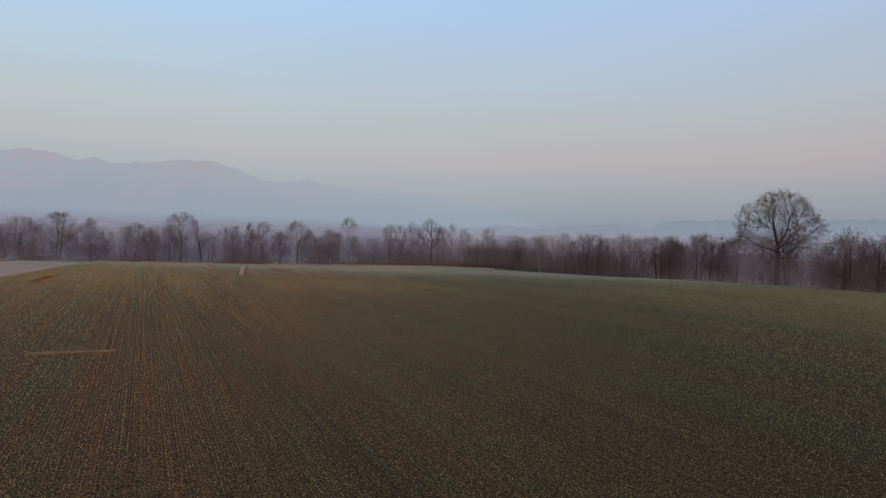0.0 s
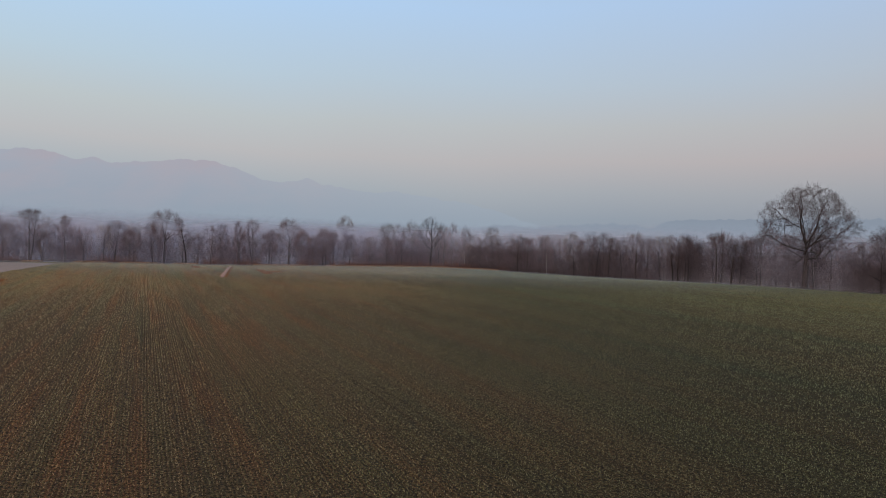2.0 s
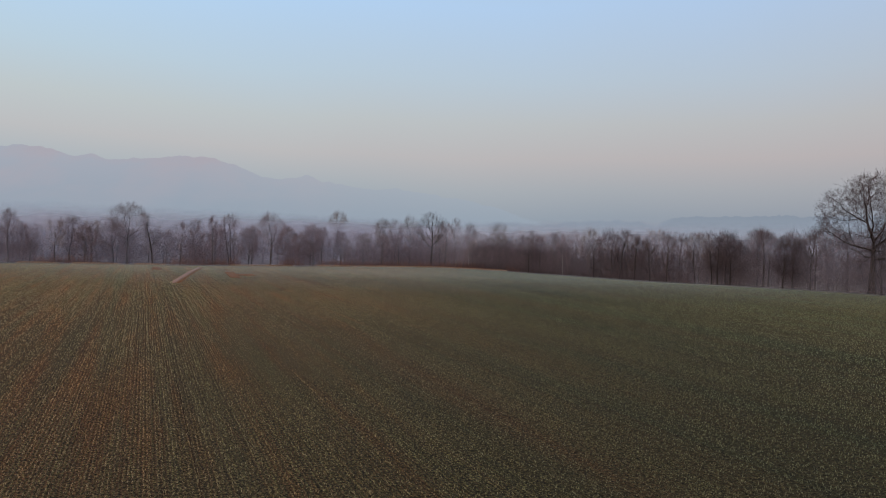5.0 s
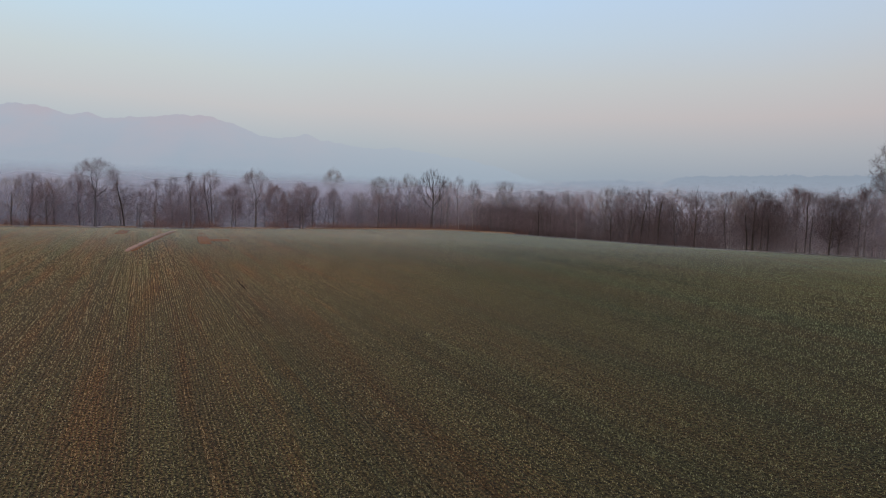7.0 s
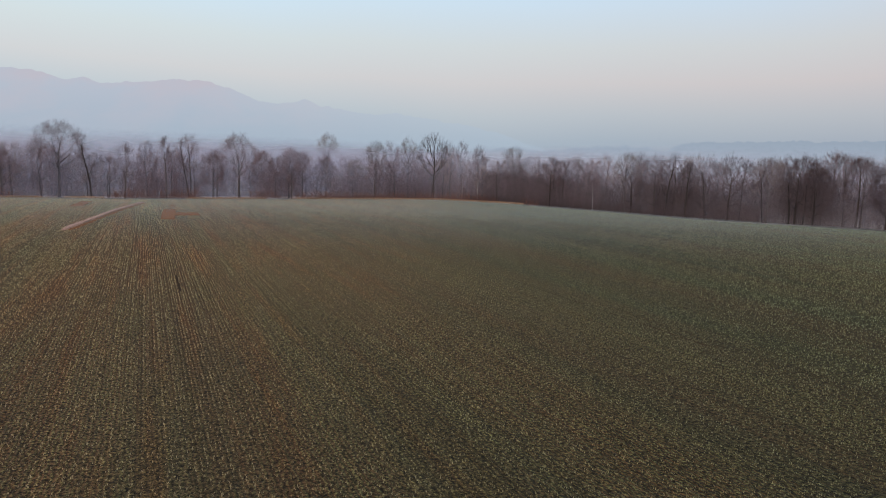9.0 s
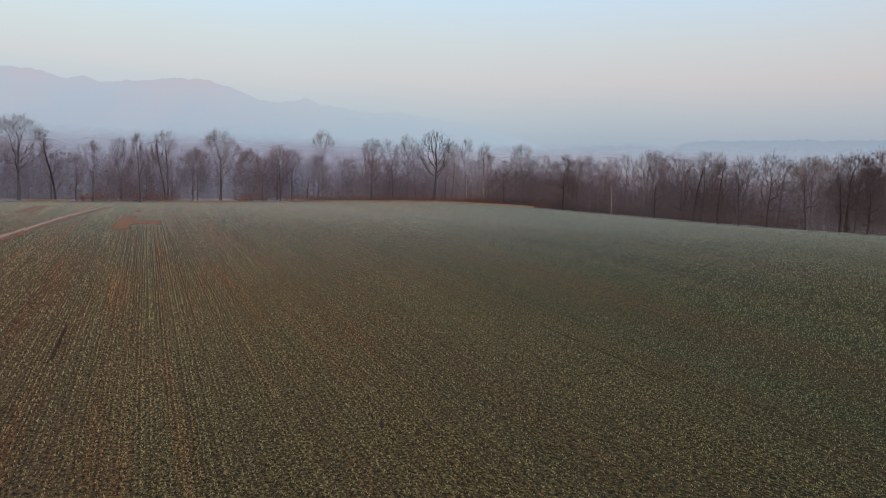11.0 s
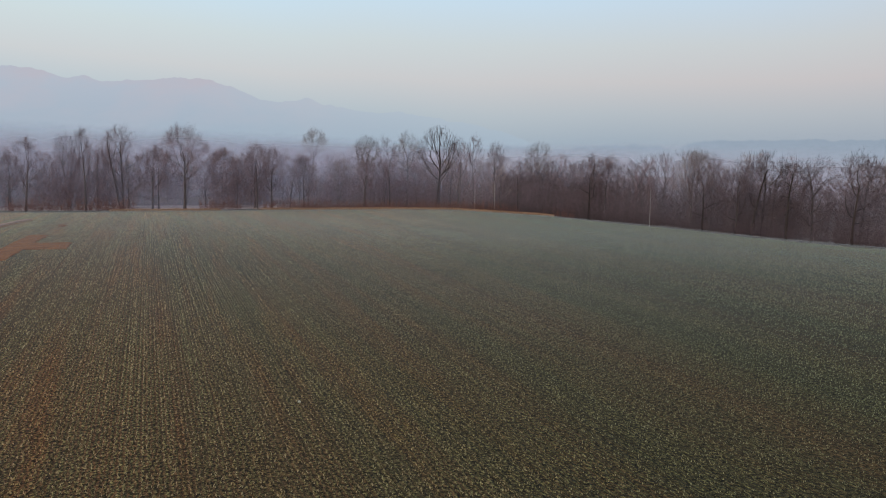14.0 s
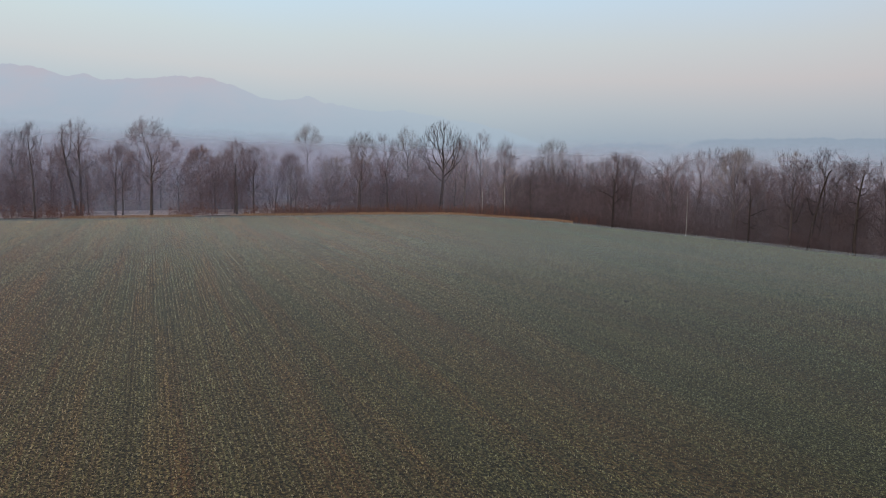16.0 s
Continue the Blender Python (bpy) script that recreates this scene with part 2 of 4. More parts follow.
def haze_sheet_material():
    """A low pale film added on the field in place of distance haze; it thickens towards the wood."""
    m = bpy.data.materials.new("haze_sheet")
    m.use_nodes = True
    n, l = m.node_tree.nodes, m.node_tree.links
    n.clear()
    out, mix = n.new("ShaderNodeOutputMaterial"), n.new("ShaderNodeMixShader")
    clear, dif = n.new("ShaderNodeBsdfTransparent"), n.new("ShaderNodeBsdfDiffuse")
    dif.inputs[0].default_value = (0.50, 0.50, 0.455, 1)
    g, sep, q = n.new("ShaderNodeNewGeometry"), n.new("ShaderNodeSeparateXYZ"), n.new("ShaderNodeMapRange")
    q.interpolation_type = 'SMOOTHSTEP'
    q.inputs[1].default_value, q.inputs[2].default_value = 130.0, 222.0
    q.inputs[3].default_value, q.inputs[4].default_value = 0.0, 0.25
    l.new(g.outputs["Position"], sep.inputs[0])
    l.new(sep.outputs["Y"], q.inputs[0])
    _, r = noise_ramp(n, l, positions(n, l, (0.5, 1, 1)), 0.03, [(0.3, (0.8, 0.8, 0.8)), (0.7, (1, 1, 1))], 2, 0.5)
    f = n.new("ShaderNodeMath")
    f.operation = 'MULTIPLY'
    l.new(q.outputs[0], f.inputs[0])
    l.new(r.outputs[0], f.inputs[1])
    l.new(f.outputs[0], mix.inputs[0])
    l.new(clear.outputs[0], mix.inputs[1])
    l.new(dif.outputs[0], mix.inputs[2])
    l.new(mix.outputs[0], out.inputs[0])
    return m


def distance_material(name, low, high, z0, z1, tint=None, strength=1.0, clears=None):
    """Backdrop of far hills, the haze painted in: glows in the airlight's colour, paler downwards."""
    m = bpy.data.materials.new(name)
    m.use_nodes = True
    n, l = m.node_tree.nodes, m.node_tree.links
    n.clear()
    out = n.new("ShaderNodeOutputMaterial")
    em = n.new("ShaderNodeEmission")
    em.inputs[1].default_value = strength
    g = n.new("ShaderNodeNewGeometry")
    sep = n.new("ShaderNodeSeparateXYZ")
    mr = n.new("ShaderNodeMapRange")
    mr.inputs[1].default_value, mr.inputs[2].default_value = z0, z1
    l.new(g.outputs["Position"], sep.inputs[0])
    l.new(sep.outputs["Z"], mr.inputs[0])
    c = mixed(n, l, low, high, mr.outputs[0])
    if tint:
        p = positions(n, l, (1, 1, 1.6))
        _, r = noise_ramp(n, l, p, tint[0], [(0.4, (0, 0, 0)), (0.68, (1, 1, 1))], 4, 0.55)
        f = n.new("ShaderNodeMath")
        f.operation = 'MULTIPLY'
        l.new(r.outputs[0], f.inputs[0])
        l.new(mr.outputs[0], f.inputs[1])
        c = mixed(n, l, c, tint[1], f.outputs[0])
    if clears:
        # painted haze: towards the east the range's colour goes over to the sky's
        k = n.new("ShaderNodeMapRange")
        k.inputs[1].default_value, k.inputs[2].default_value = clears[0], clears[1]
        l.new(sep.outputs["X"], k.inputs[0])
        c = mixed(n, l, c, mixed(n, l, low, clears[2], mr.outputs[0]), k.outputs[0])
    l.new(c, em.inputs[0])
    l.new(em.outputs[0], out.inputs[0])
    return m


SOIL = soil_material()
SPROUT = sprout_material()
BARK = bark_material("bark_grey_brown", (0.066, 0.054, 0.055), (0.115, 0.095, 0.094))
BARK_DARK = bark_material("bark_dark", (0.030, 0.024, 0.024), (0.065, 0.050, 0.046))
TWIG = bark_material("twig_bark", (0.125, 0.083, 0.088), (0.195, 0.136, 0.142), 0.6)
TWIG_PALE = bark_material("twig_pale", (0.15, 0.115, 0.108), (0.22, 0.17, 0.155), 0.6)
TWIG_DARK = bark_material("twig_dark", (0.062, 0.043, 0.044), (0.105, 0.073, 0.076), 0.6)
TWIG_RED = bark_material("twig_russet", (0.130, 0.066, 0.054), (0.205, 0.108, 0.086), 0.6)
BIRCH = bark_material("birch_bark", (0.30, 0.275, 0.26), (0.48, 0.45, 0.43), 3.0)
LITTER = litter_material("woodland_floor", [(0.3, (0.085, 0.060, 0.048)), (0.55, (0.13, 0.095, 0.075)), (0.75, (0.20, 0.165, 0.135))], 0.12)
STRAW = litter_material("dry_grass", [(0.3, (0.31, 0.175, 0.10)), (0.7, (0.44, 0.28, 0.18))], 0.6)
EARTH = litter_material("bare_earth", [(0.3, (0.130, 0.043, 0.012)), (0.5, (0.205, 0.068, 0.018)), (0.7, (0.29, 0.105, 0.034))], 1.3, 0.03)
LIP = litter_material("lip_soil", [(0.3, (0.13, 0.070, 0.035)), (0.7, (0.22, 0.13, 0.07))], 1.2)
PALE_EARTH = litter_material("pale_earth", [(0.3, (0.31, 0.155, 0.105)), (0.7, (0.44, 0.24, 0.17))], 0.8)
STUBBLE = litter_material("stubble", [(0.3, (0.25, 0.165, 0.135)), (0.7, (0.34, 0.235, 0.195))], 0.15)
FROST = litter_material("frosted_meadow", [(0.3, (0.26, 0.175, 0.145)), (0.5, (0.40, 0.30, 0.265)), (0.7, (0.56, 0.45, 0.41))], 0.3)


# ---- helpers of the build ----
def mesh_of(name, verts, faces, mat, smooth=False):
    me = bpy.data.meshes.new(name)
    me.from_pydata(verts, [], faces)
    me.materials.append(mat)
    if smooth:
        me.polygons.foreach_set("use_smooth", [True] * len(me.polygons))
    me.update()
    return me


def tri_mesh(name, v, tris, mat):
    """A mesh from numpy arrays of corners and triangles."""
    me = bpy.data.meshes.new(name)
    v, tris = np.asarray(v, dtype=np.float32), np.asarray(tris, dtype=np.int32)
    me.vertices.add(len(v))
    me.vertices.foreach_set("co", v.ravel())
    me.loops.add(tris.size)
    me.loops.foreach_set("vertex_index", tris.ravel())
    me.polygons.add(len(tris))
    me.polygons.foreach_set("loop_start", np.arange(0, tris.size, 3, dtype=np.int32))
    me.polygons.foreach_set("loop_total", np.full(len(tris), 3, dtype=np.int32))
    me.materials.append(mat)
    me.update(calc_edges=True)
    return me


def part(name, me, parent, label=""):
    ob = new(name, me)
    ob.parent = parent
    return tagged(ob, label) if label else ob


EDGE_X = [-400.0, -200.0, -119.5, -95.1, -67.8, -39.2, -13.4, 0.0, 19.0, 38.9, 53.1, 68.2, 81.2, 107.0, 130.0, 200.0, 400.0]
EDGE_Y = [100.0, 158.0, 193.1, 214.9, 232.3, 253.9, 269.1, 274.1, 265.7, 243.9, 217.0, 204.2, 194.3, 165.0, 145.0, 100.0, 20.0]


def edge_y(x):
    """Where the field ends and the wood begins."""
    return np.interp(x, EDGE_X, EDGE_Y)


def value_noise(x, y, cell, seed):
    """Smooth noise between 0 and 1 on a lattice of that cell size."""
    g = np.random.RandomState(seed).rand(256, 256)
    fx, fy = x / cell, y / cell
    ix, iy = np.floor(fx).astype(int), np.floor(fy).astype(int)
    u, w = fx - ix, fy - iy
    u, w = u * u * (3 - 2 * u), w * w * (3 - 2 * w)
    a, b = g[ix % 256, iy % 256], g[(ix + 1) % 256, iy % 256]
    c, d = g[ix % 256, (iy + 1) % 256], g[(ix + 1) % 256, (iy + 1) % 256]
    return a * (1 - u) * (1 - w) + b * u * (1 - w) + c * (1 - u) * w + d * u * w


def field_z(y):
    """The field is level in the south and sinks gently towards the wood."""
    k = np.clip((np.asarray(y, dtype=float) - 180.0) / 76.0, 0, 1)
    return -1.08 * k * k * (3 - 2 * k)


def ground_z(x, y):
    """The land's height: the field, and east of it the wood that lies lower by a river terrace."""
    x, y = np.asarray(x, dtype=float), np.asarray(y, dtype=float)
    past = np.clip((y - edge_y(x) - 1.0) / 10.0, 0, 1)
    past = past * past * (3 - 2 * past)
    low = 0.35 + 1.5 * np.clip((x - 6) / 39.0, 0, 1) - 1.2 * np.clip((x - 54) / 16.0, 0, 1)
    rough = (value_noise(x, y, 6.0, 3) - 0.5) * 0.5 * past
    stream = np.exp(-((y - edge_y(x) - 43.0) / 13.0) ** 2) * np.clip((x - 36) / 16.0, 0, 1)
    return field_z(y) - low * past + rough * 0.6 - 0.8 * stream


# ---- ground ----
def build_ground():
    xs = np.unique(np.concatenate([np.linspace(-4500, -300, 12), np.linspace(-300, 300, 121), np.linspace(300, 4500, 12)]))
    ys = np.unique(np.concatenate([np.linspace(-4500, 0, 10), np.linspace(0, 420, 106), np.linspace(420, 4800, 14)]))
    X, Y = np.meshgrid(xs, ys)
    Z = ground_z(X, Y) - 0.12
    v = np.stack([X.ravel(), Y.ravel(), Z.ravel()], 1)
    w = len(xs)
    faces = [(j * w + i, j * w + i + 1, (j + 1) * w + i + 1, (j + 1) * w + i) for j in range(len(ys) - 1) for i in range(w - 1)]
    g = new("ground", mesh_of("ground", v.tolist(), faces, LITTER, True))
    tagged(g, "brown leaf litter and rough grass of the land around", "ground", kind="structure")
    return g


def build_field():
    """The sown field as one sheet with a ragged far margin."""
    xs = np.linspace(-260, 260, 261)
    rows = 60
    v, faces = [], []
    for i, x in enumerate(xs):
        far = float(edge_y(x)) + 0.6 * (noise.noise(Vector((x * 0.4, 0, 0)))) - 0.5
        for j in range(rows + 1):
            k = j / rows
            y = -60 + (far + 60) * k
            z = float(field_z(y)) - 0.01
            v.append((x, y, z - (0.14 if j == rows else 0)))
    for i in range(len(xs) - 1):
        for j in range(rows):
            a = i * (rows + 1) + j
            faces.append((a, a + rows + 1, a + rows + 2, a + 1))
    f = new("field", mesh_of("field", v, faces, SOIL, True))
    return tagged(f, "brown drilled field soil of a winter cereal", "field", kind="structure")


build_ground()
build_field()


# ---- far distance ----
def ridge(name, y, height, x0, x1, steps, mat, label, depth=300.0):
    """A range of hills at distance y as a thick body; height: the crest's height at x."""
    xs = np.linspace(x0, x1, steps)
    h = height(xs)
    prof = [(0.0, 0.0), (0.45, 0.35), (0.75, 0.72), (1.0, 1.0), (1.8, 0.0)]
    v, faces = [], []
    for i, x in enumerate(xs):
        for a, b in prof:
            v.append((x, y - depth + depth * a + 0.1 * depth * math.sin(x * 0.004 + a * 5) * (1 - b), max(h[i], 0.5) * b - (4 if b == 0 else 0)))
    k = len(prof)
    for i in range(steps - 1):
        for j in range(k - 1):
            faces.append((i * k + j, (i + 1) * k + j, (i + 1) * k + j + 1, i * k + j + 1))
    ob = new(name, mesh_of(name, v, faces, mat, True))
    return tagged(ob, label, "hills", kind="structure")


def rise(x, at, width):
    return 1 / (1 + np.exp(np.clip((x - at) / width, -60, 60)))


def knob(x, at, width):
    return np.exp(-((x - at) / width) ** 2)


def mountain_crest(x):
    h = 300 * rise(x, 500, 220) + 50 * rise(x, -600, 60) + 90 * rise(x, -1225, 50) + 20 * rise(x, -2150, 60) + 45 * rise(x, -2430, 40)
    h += 22 * knob(x, -300, 80) + 22 * knob(x, -845, 50) + 30 * knob(x, -1560, 230) + 25 * knob(x, -2200, 45)
    return h + 16 * (value_noise(x, x * 0 + 3, 120.0, 11) - 0.5) + 11 * (value_noise(x, x * 0 + 9, 42.0, 12) - 0.5) + 7 * (value_noise(x, x * 0 + 5, 17.0, 16) - 0.5)


def wooded_rise(x):
    h = 36 + 22 * rise(-x, -240, 40) * rise(x, 445, 14) + 34 * rise(-x, -470, 14) + 0.035 * np.clip(x - 470, 0, 900)
    h += 12 * knob(x, 130, 50)
    return h + 5.0 * (value_noise(x, x * 0 + 5, 17.0, 14) - 0.5) + 5.5 * (value_noise(x, x * 0 + 7, 5.0, 15) - 0.5)


# emission colours with the haze painted in; the hills themselves give no light
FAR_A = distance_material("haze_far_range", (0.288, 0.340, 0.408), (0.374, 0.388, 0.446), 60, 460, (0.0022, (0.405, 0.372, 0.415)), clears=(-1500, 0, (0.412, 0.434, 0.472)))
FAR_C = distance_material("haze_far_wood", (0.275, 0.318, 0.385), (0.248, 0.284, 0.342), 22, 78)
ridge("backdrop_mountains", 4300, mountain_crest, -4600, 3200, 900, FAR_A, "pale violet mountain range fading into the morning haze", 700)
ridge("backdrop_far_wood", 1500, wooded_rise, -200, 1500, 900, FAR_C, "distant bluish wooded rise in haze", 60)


# ---- bare trees ----
class Wood:
    """Collects tapering round pieces and fine twigs as triangles."""

    def __init__(self):
        self.v, self.t, self.k = [], [], 0

    def pieces(self, p0, p1, r0, r1, sides):
        """One tapering prism for each pair of ends."""
        m = len(p0)
        if not m:
            return
        d = p1 - p0
        d = d / (np.linalg.norm(d, axis=1, keepdims=True) + 1e-9)
        a = np.cross(d, np.where(np.abs(d[:, 2:3]) > 0.7, np.array([[0.31, 0.87, 0.13]]), np.array([[0.0, 0.0, 1.0]])))
        a /= np.linalg.norm(a, axis=1, keepdims=True) + 1e-9
        b = np.cross(d, a)
        q = 2 * math.pi * np.arange(sides) / sides
        ring = np.cos(q)[None, :, None] * a[:, None, :] + np.sin(q)[None, :, None] * b[:, None, :]
        low, high = p0[:, None, :] + r0[:, None, None] * ring, p1[:, None, :] + r1[:, None, None] * ring
        self.v.append(np.concatenate([low, high], 1).reshape(-1, 3))
        s = np.arange(sides)
        n = (s + 1) % sides
        quad = np.concatenate([np.stack([s, n, n + sides], 1), np.stack([s, n + sides, s + sides], 1)], 0)
        self.t.append((self.k + 2 * sides * np.arange(m)[:, None, None] + quad[None]).reshape(-1, 3))
        self.k += 2 * sides * m

    def slivers(self, p0, p1, r, rng):
        """The finest twigs: long thin triangles."""
        m = len(p0)
        a = np.cross(p1 - p0, rng.randn(m, 3))
        a *= r / (np.linalg.norm(a, axis=1, keepdims=True) + 1e-9)
        self.v.append(np.stack([p0 + a, p0 - a, p1], 1).reshape(-1, 3))
        self.t.append(self.k + np.arange(3 * m).reshape(-1, 3))
        self.k += 3 * m

    def mesh(self, name, mat):
        return tri_mesh(name, np.concatenate(self.v), np.concatenate(self.t), mat)


def unit_rows(v):
    return v / (np.linalg.norm(v, axis=1, keepdims=True) + 1e-9)


def crown_room(p, d, clear, height, half, shape, seed, lean):
    """How far a branch at p may grow along d before it leaves the crown's uneven rounded outline."""
    reach = np.linspace(0.02, 1.3, 34)[None, :, None] * max(height * (1 - clear), half)
    q = p[:, None, :] + d[:, None, :] * reach
    u = (q[..., 2] / height - clear) / (1 - clear)
    x, y = q[..., 0] - lean * q[..., 2], q[..., 1]
    az = np.arctan2(y, x)
    lobes = 0.84 + 0.14 * np.sin(az * 2 + seed) * np.cos(u * 6 + seed * 1.7) + 0.09 * np.sin(az * 5 + seed * 0.7 + u * 8)
    prof = np.sin(math.pi * np.clip(u, 0.06, 0.999) ** shape) ** 0.6
    tall = 0.96 + 0.05 * np.sin(az * 3 + seed)
    out = (np.hypot(x, y) > half * prof * lobes) | (u > tall)
    out[:, -1] = True
    first = out.argmax(1)
    return reach[0, first, 0]


def bare_tree(seed, height, half, clear, limbs=8, levels=6, stems=1, up=0.10, shape=1.0, leader=0.5, rise_low=0.45, rise_high=1.2, fork=0.5, thick=1.0,
              trunk_mat=None, twig_mat=None, lean=0.0, twigs=4, fine=0.011, gnarl=0.08, wobble=0.02, spread=0.6, bough_mat=None, label="", deep=False):
    """A leafless tree: trunk(s), boughs that fork again and again out to a rounded crown, and fine twigs on the last branches.
    half: the crown's half width; clear: where the crown begins; shape: above 1 the crown is widest high up; leader: how far the trunk
    runs up into the crown; rise_low, rise_high: how steeply the lowest and the highest boughs climb, in radians; fork: the angle of a fork."""
    rng = np.random.RandomState(seed)
    trunk, crown, boughs = Wood(), Wood(), []
    r0 = thick * (0.0125 * height + 0.035) / stems ** 0.4
    top = height * (clear + (1 - clear) * leader)
    n = 9
    for s in range(stems):
        az = s * 2.4 + seed
        off = np.zeros(2) if stems == 1 else np.array([math.cos(az), math.sin(az)]) * 0.3
        drift = rng.randn(2) * wobble + np.array([lean, 0]) + (0 if stems == 1 else off * rng.uniform(0.25, 0.5))
        line = [np.array([off[0], off[1], -0.4])]
        for i in range(n):
            drift = drift + rng.randn(2) * wobble
            line.append(line[-1] + np.array([drift[0], drift[1], 1.0]) * (top + 0.4) / n)
        line = np.array(line)
        girth = r0 * (1 - 0.68 * (np.arange(n + 1) / n) ** 1.1)
        girth[0] *= 1.45
        trunk.pieces(line[:-1], line[1:] + 0.03 * (line[1:] - line[:-1]), girth[:-1], girth[1:], 8)
        for b in range(limbs):
            k = (b + 0.5 * rng.rand()) / max(limbs - 1, 1)
            z = height * clear * 0.92 + (top - height * clear * 0.92) * min(k, 1.0) if b < limbs - 1 else top
            f = (z + 0.4) / (top + 0.4) * n
            i = min(n - 1, int(f))
            start = line[i] + (line[i + 1] - line[i]) * (f - i)
            el = rise_low + (rise_high - rise_low) * min(k, 1.0) ** 1.5 + rng.uniform(-0.12, 0.12)
            turn = b * 2.4 + seed * 1.3 + s * 1.1 + rng.uniform(-0.3, 0.3)
            p = start[None]
            d = np.array([[math.cos(turn) * math.cos(el), math.sin(turn) * math.cos(el), math.sin(el)]])
            r = np.array([girth[i] * (0.62 if b < limbs - 1 else 0.85)])
            bough = trunk if deep else Wood()
            thickest = False
            for level in range(levels):
                room = crown_room(p, d, clear, height, half, shape, seed, lean)
                if level == 0:
                    room = np.maximum(room, 0.12 * height)
                go = room > 0.062 * height * rng.uniform(0.25, 1.1, len(p))
                if level == 0:
                    go[:] = True
                p, d, r, room = p[go], d[go], r[go], room[go]
                if not len(p):
                    break
                share = 0.30 if level < levels - 1 else 0.75
                long = room * share * rng.uniform(0.75, 1.25, len(p))
                bent = unit_rows(d + gnarl * rng.randn(len(p), 3) + np.array([0, 0, up * 0.5]))
                mid = p + d * (long * 0.5)[:, None]
                end = mid + bent * (long * 0.5)[:, None]
                r1 = np.maximum(r * 0.78, 0.009)
                big = r > 0.045
                if big.any():
                    thickest = True
                    bough.pieces(p[big], mid[big], r[big], (r[big] + r1[big]) / 2, 4 if deep else 6)
                    bough.pieces(mid[big], end[big], (r[big] + r1[big]) / 2, r1[big], 4 if deep else 6)
                if (~big).any():
                    crown.pieces(p[~big], end[~big], r[~big], r1[~big], 3)
                if level >= levels - 3:
                    o = np.repeat(np.arange(len(p)), twigs)
                    o = o[rng.rand(len(o)) < long[o] / (0.045 * height)]
                    q0 = p[o] + (end[o] - p[o]) * rng.rand(len(o), 1)
                    w = unit_rows(bent[o] + spread * rng.randn(len(o), 3) + np.array([0, 0, up]))
                    size = (0.25 + 0.032 * height) * rng.uniform(0.5, 1.2, len(o))
                    q1 = q0 + w * size[:, None]
                    crown.slivers(q0, q1, fine * 1.1, rng)
                    w2 = unit_rows(w + 0.6 * rng.randn(len(o), 3))
                    m = q0 + (q1 - q0) * rng.uniform(0.2, 0.8, (len(o), 1))
                    crown.slivers(m, m + w2 * (size * 0.6)[:, None], fine * 0.85, rng)
                # fork: one branch goes nearly straight on, the other turns off
                side = unit_rows(np.cross(bent, rng.randn(len(p), 3)))
                a1, a2 = fork * rng.uniform(0.2, 0.6, (len(p), 1)), fork * rng.uniform(0.8, 1.5, (len(p), 1))
                d1 = unit_rows(bent * np.cos(a1) + side * np.sin(a1) + np.array([0, 0, up]))
                d2 = unit_rows(bent * np.cos(a2) - side * np.sin(a2) + np.array([0, 0, up]))
                back = p + (end - p) * rng.uniform(0.55, 0.95, (len(p), 1))
                p, d, r = np.concatenate([end, back]), np.concatenate([d1, d2]), np.concatenate([r1 * 0.92, r1 * 0.72])
            if thickest and not deep:
                boughs.append(bough)
    tree = new("tree")
    tree.empty_display_size = 0.5
    tagged(tree, label, "tree", "bare trees inside the wood" if deep else "bare trees of the wood's edge")
    part("trunk", trunk.mesh("trunk", trunk_mat or BARK), tree)
    for bough in boughs:
        part("bough", bough.mesh("bough", bough_mat or trunk_mat or BARK), tree)
    part("crown", crown.mesh("crown", twig_mat or TWIG), tree, "fine leafless twigs")
    return tree


def stand(tree, x, y, turn=0.0, size=1.0):
    tree.matrix_basis = pose(x, y, float(ground_z(x, y)) - 0.05, 0, 0, turn) @ Matrix.Scale(size, 4)
    return tree


def copied(tree, x, y, turn, size):
    return copy_thing(tree, pose(x, y, float(ground_z(x, y)) - 0.05, 0, 0, turn) @ Matrix.Scale(size / tree.scale[0], 4))


# the great oak that stands alone at the field's corner
oak = bare_tree(101, 28.0, 13.8, 0.31, limbs=10, levels=9, shape=0.86, leader=0.20, rise_low=0.0, rise_high=1.1, fork=0.66, up=0.03, thick=2.05, gnarl=0.16, wobble=0.008,
                twigs=4, fine=0.017, spread=0.7, trunk_mat=BARK_DARK, twig_mat=TWIG_DARK, label="great dark spreading oak, leafless, at the field's corner")
stand(oak, 95.8, 191.6)
# the dark oak in the middle of the wood's edge
middle_oak = bare_tree(102, 20.6, 6.9, 0.33, limbs=8, levels=6, shape=1.1, leader=0.25, rise_low=0.6, rise_high=1.3, fork=0.42, up=0.10, thick=1.7, gnarl=0.12, wobble=0.012,
                       twigs=4, fine=0.011, trunk_mat=BARK_DARK, twig_mat=TWIG_DARK, label="dark upright bare oak at the field's far margin")
stand(middle_oak, -3.0, 284.5)

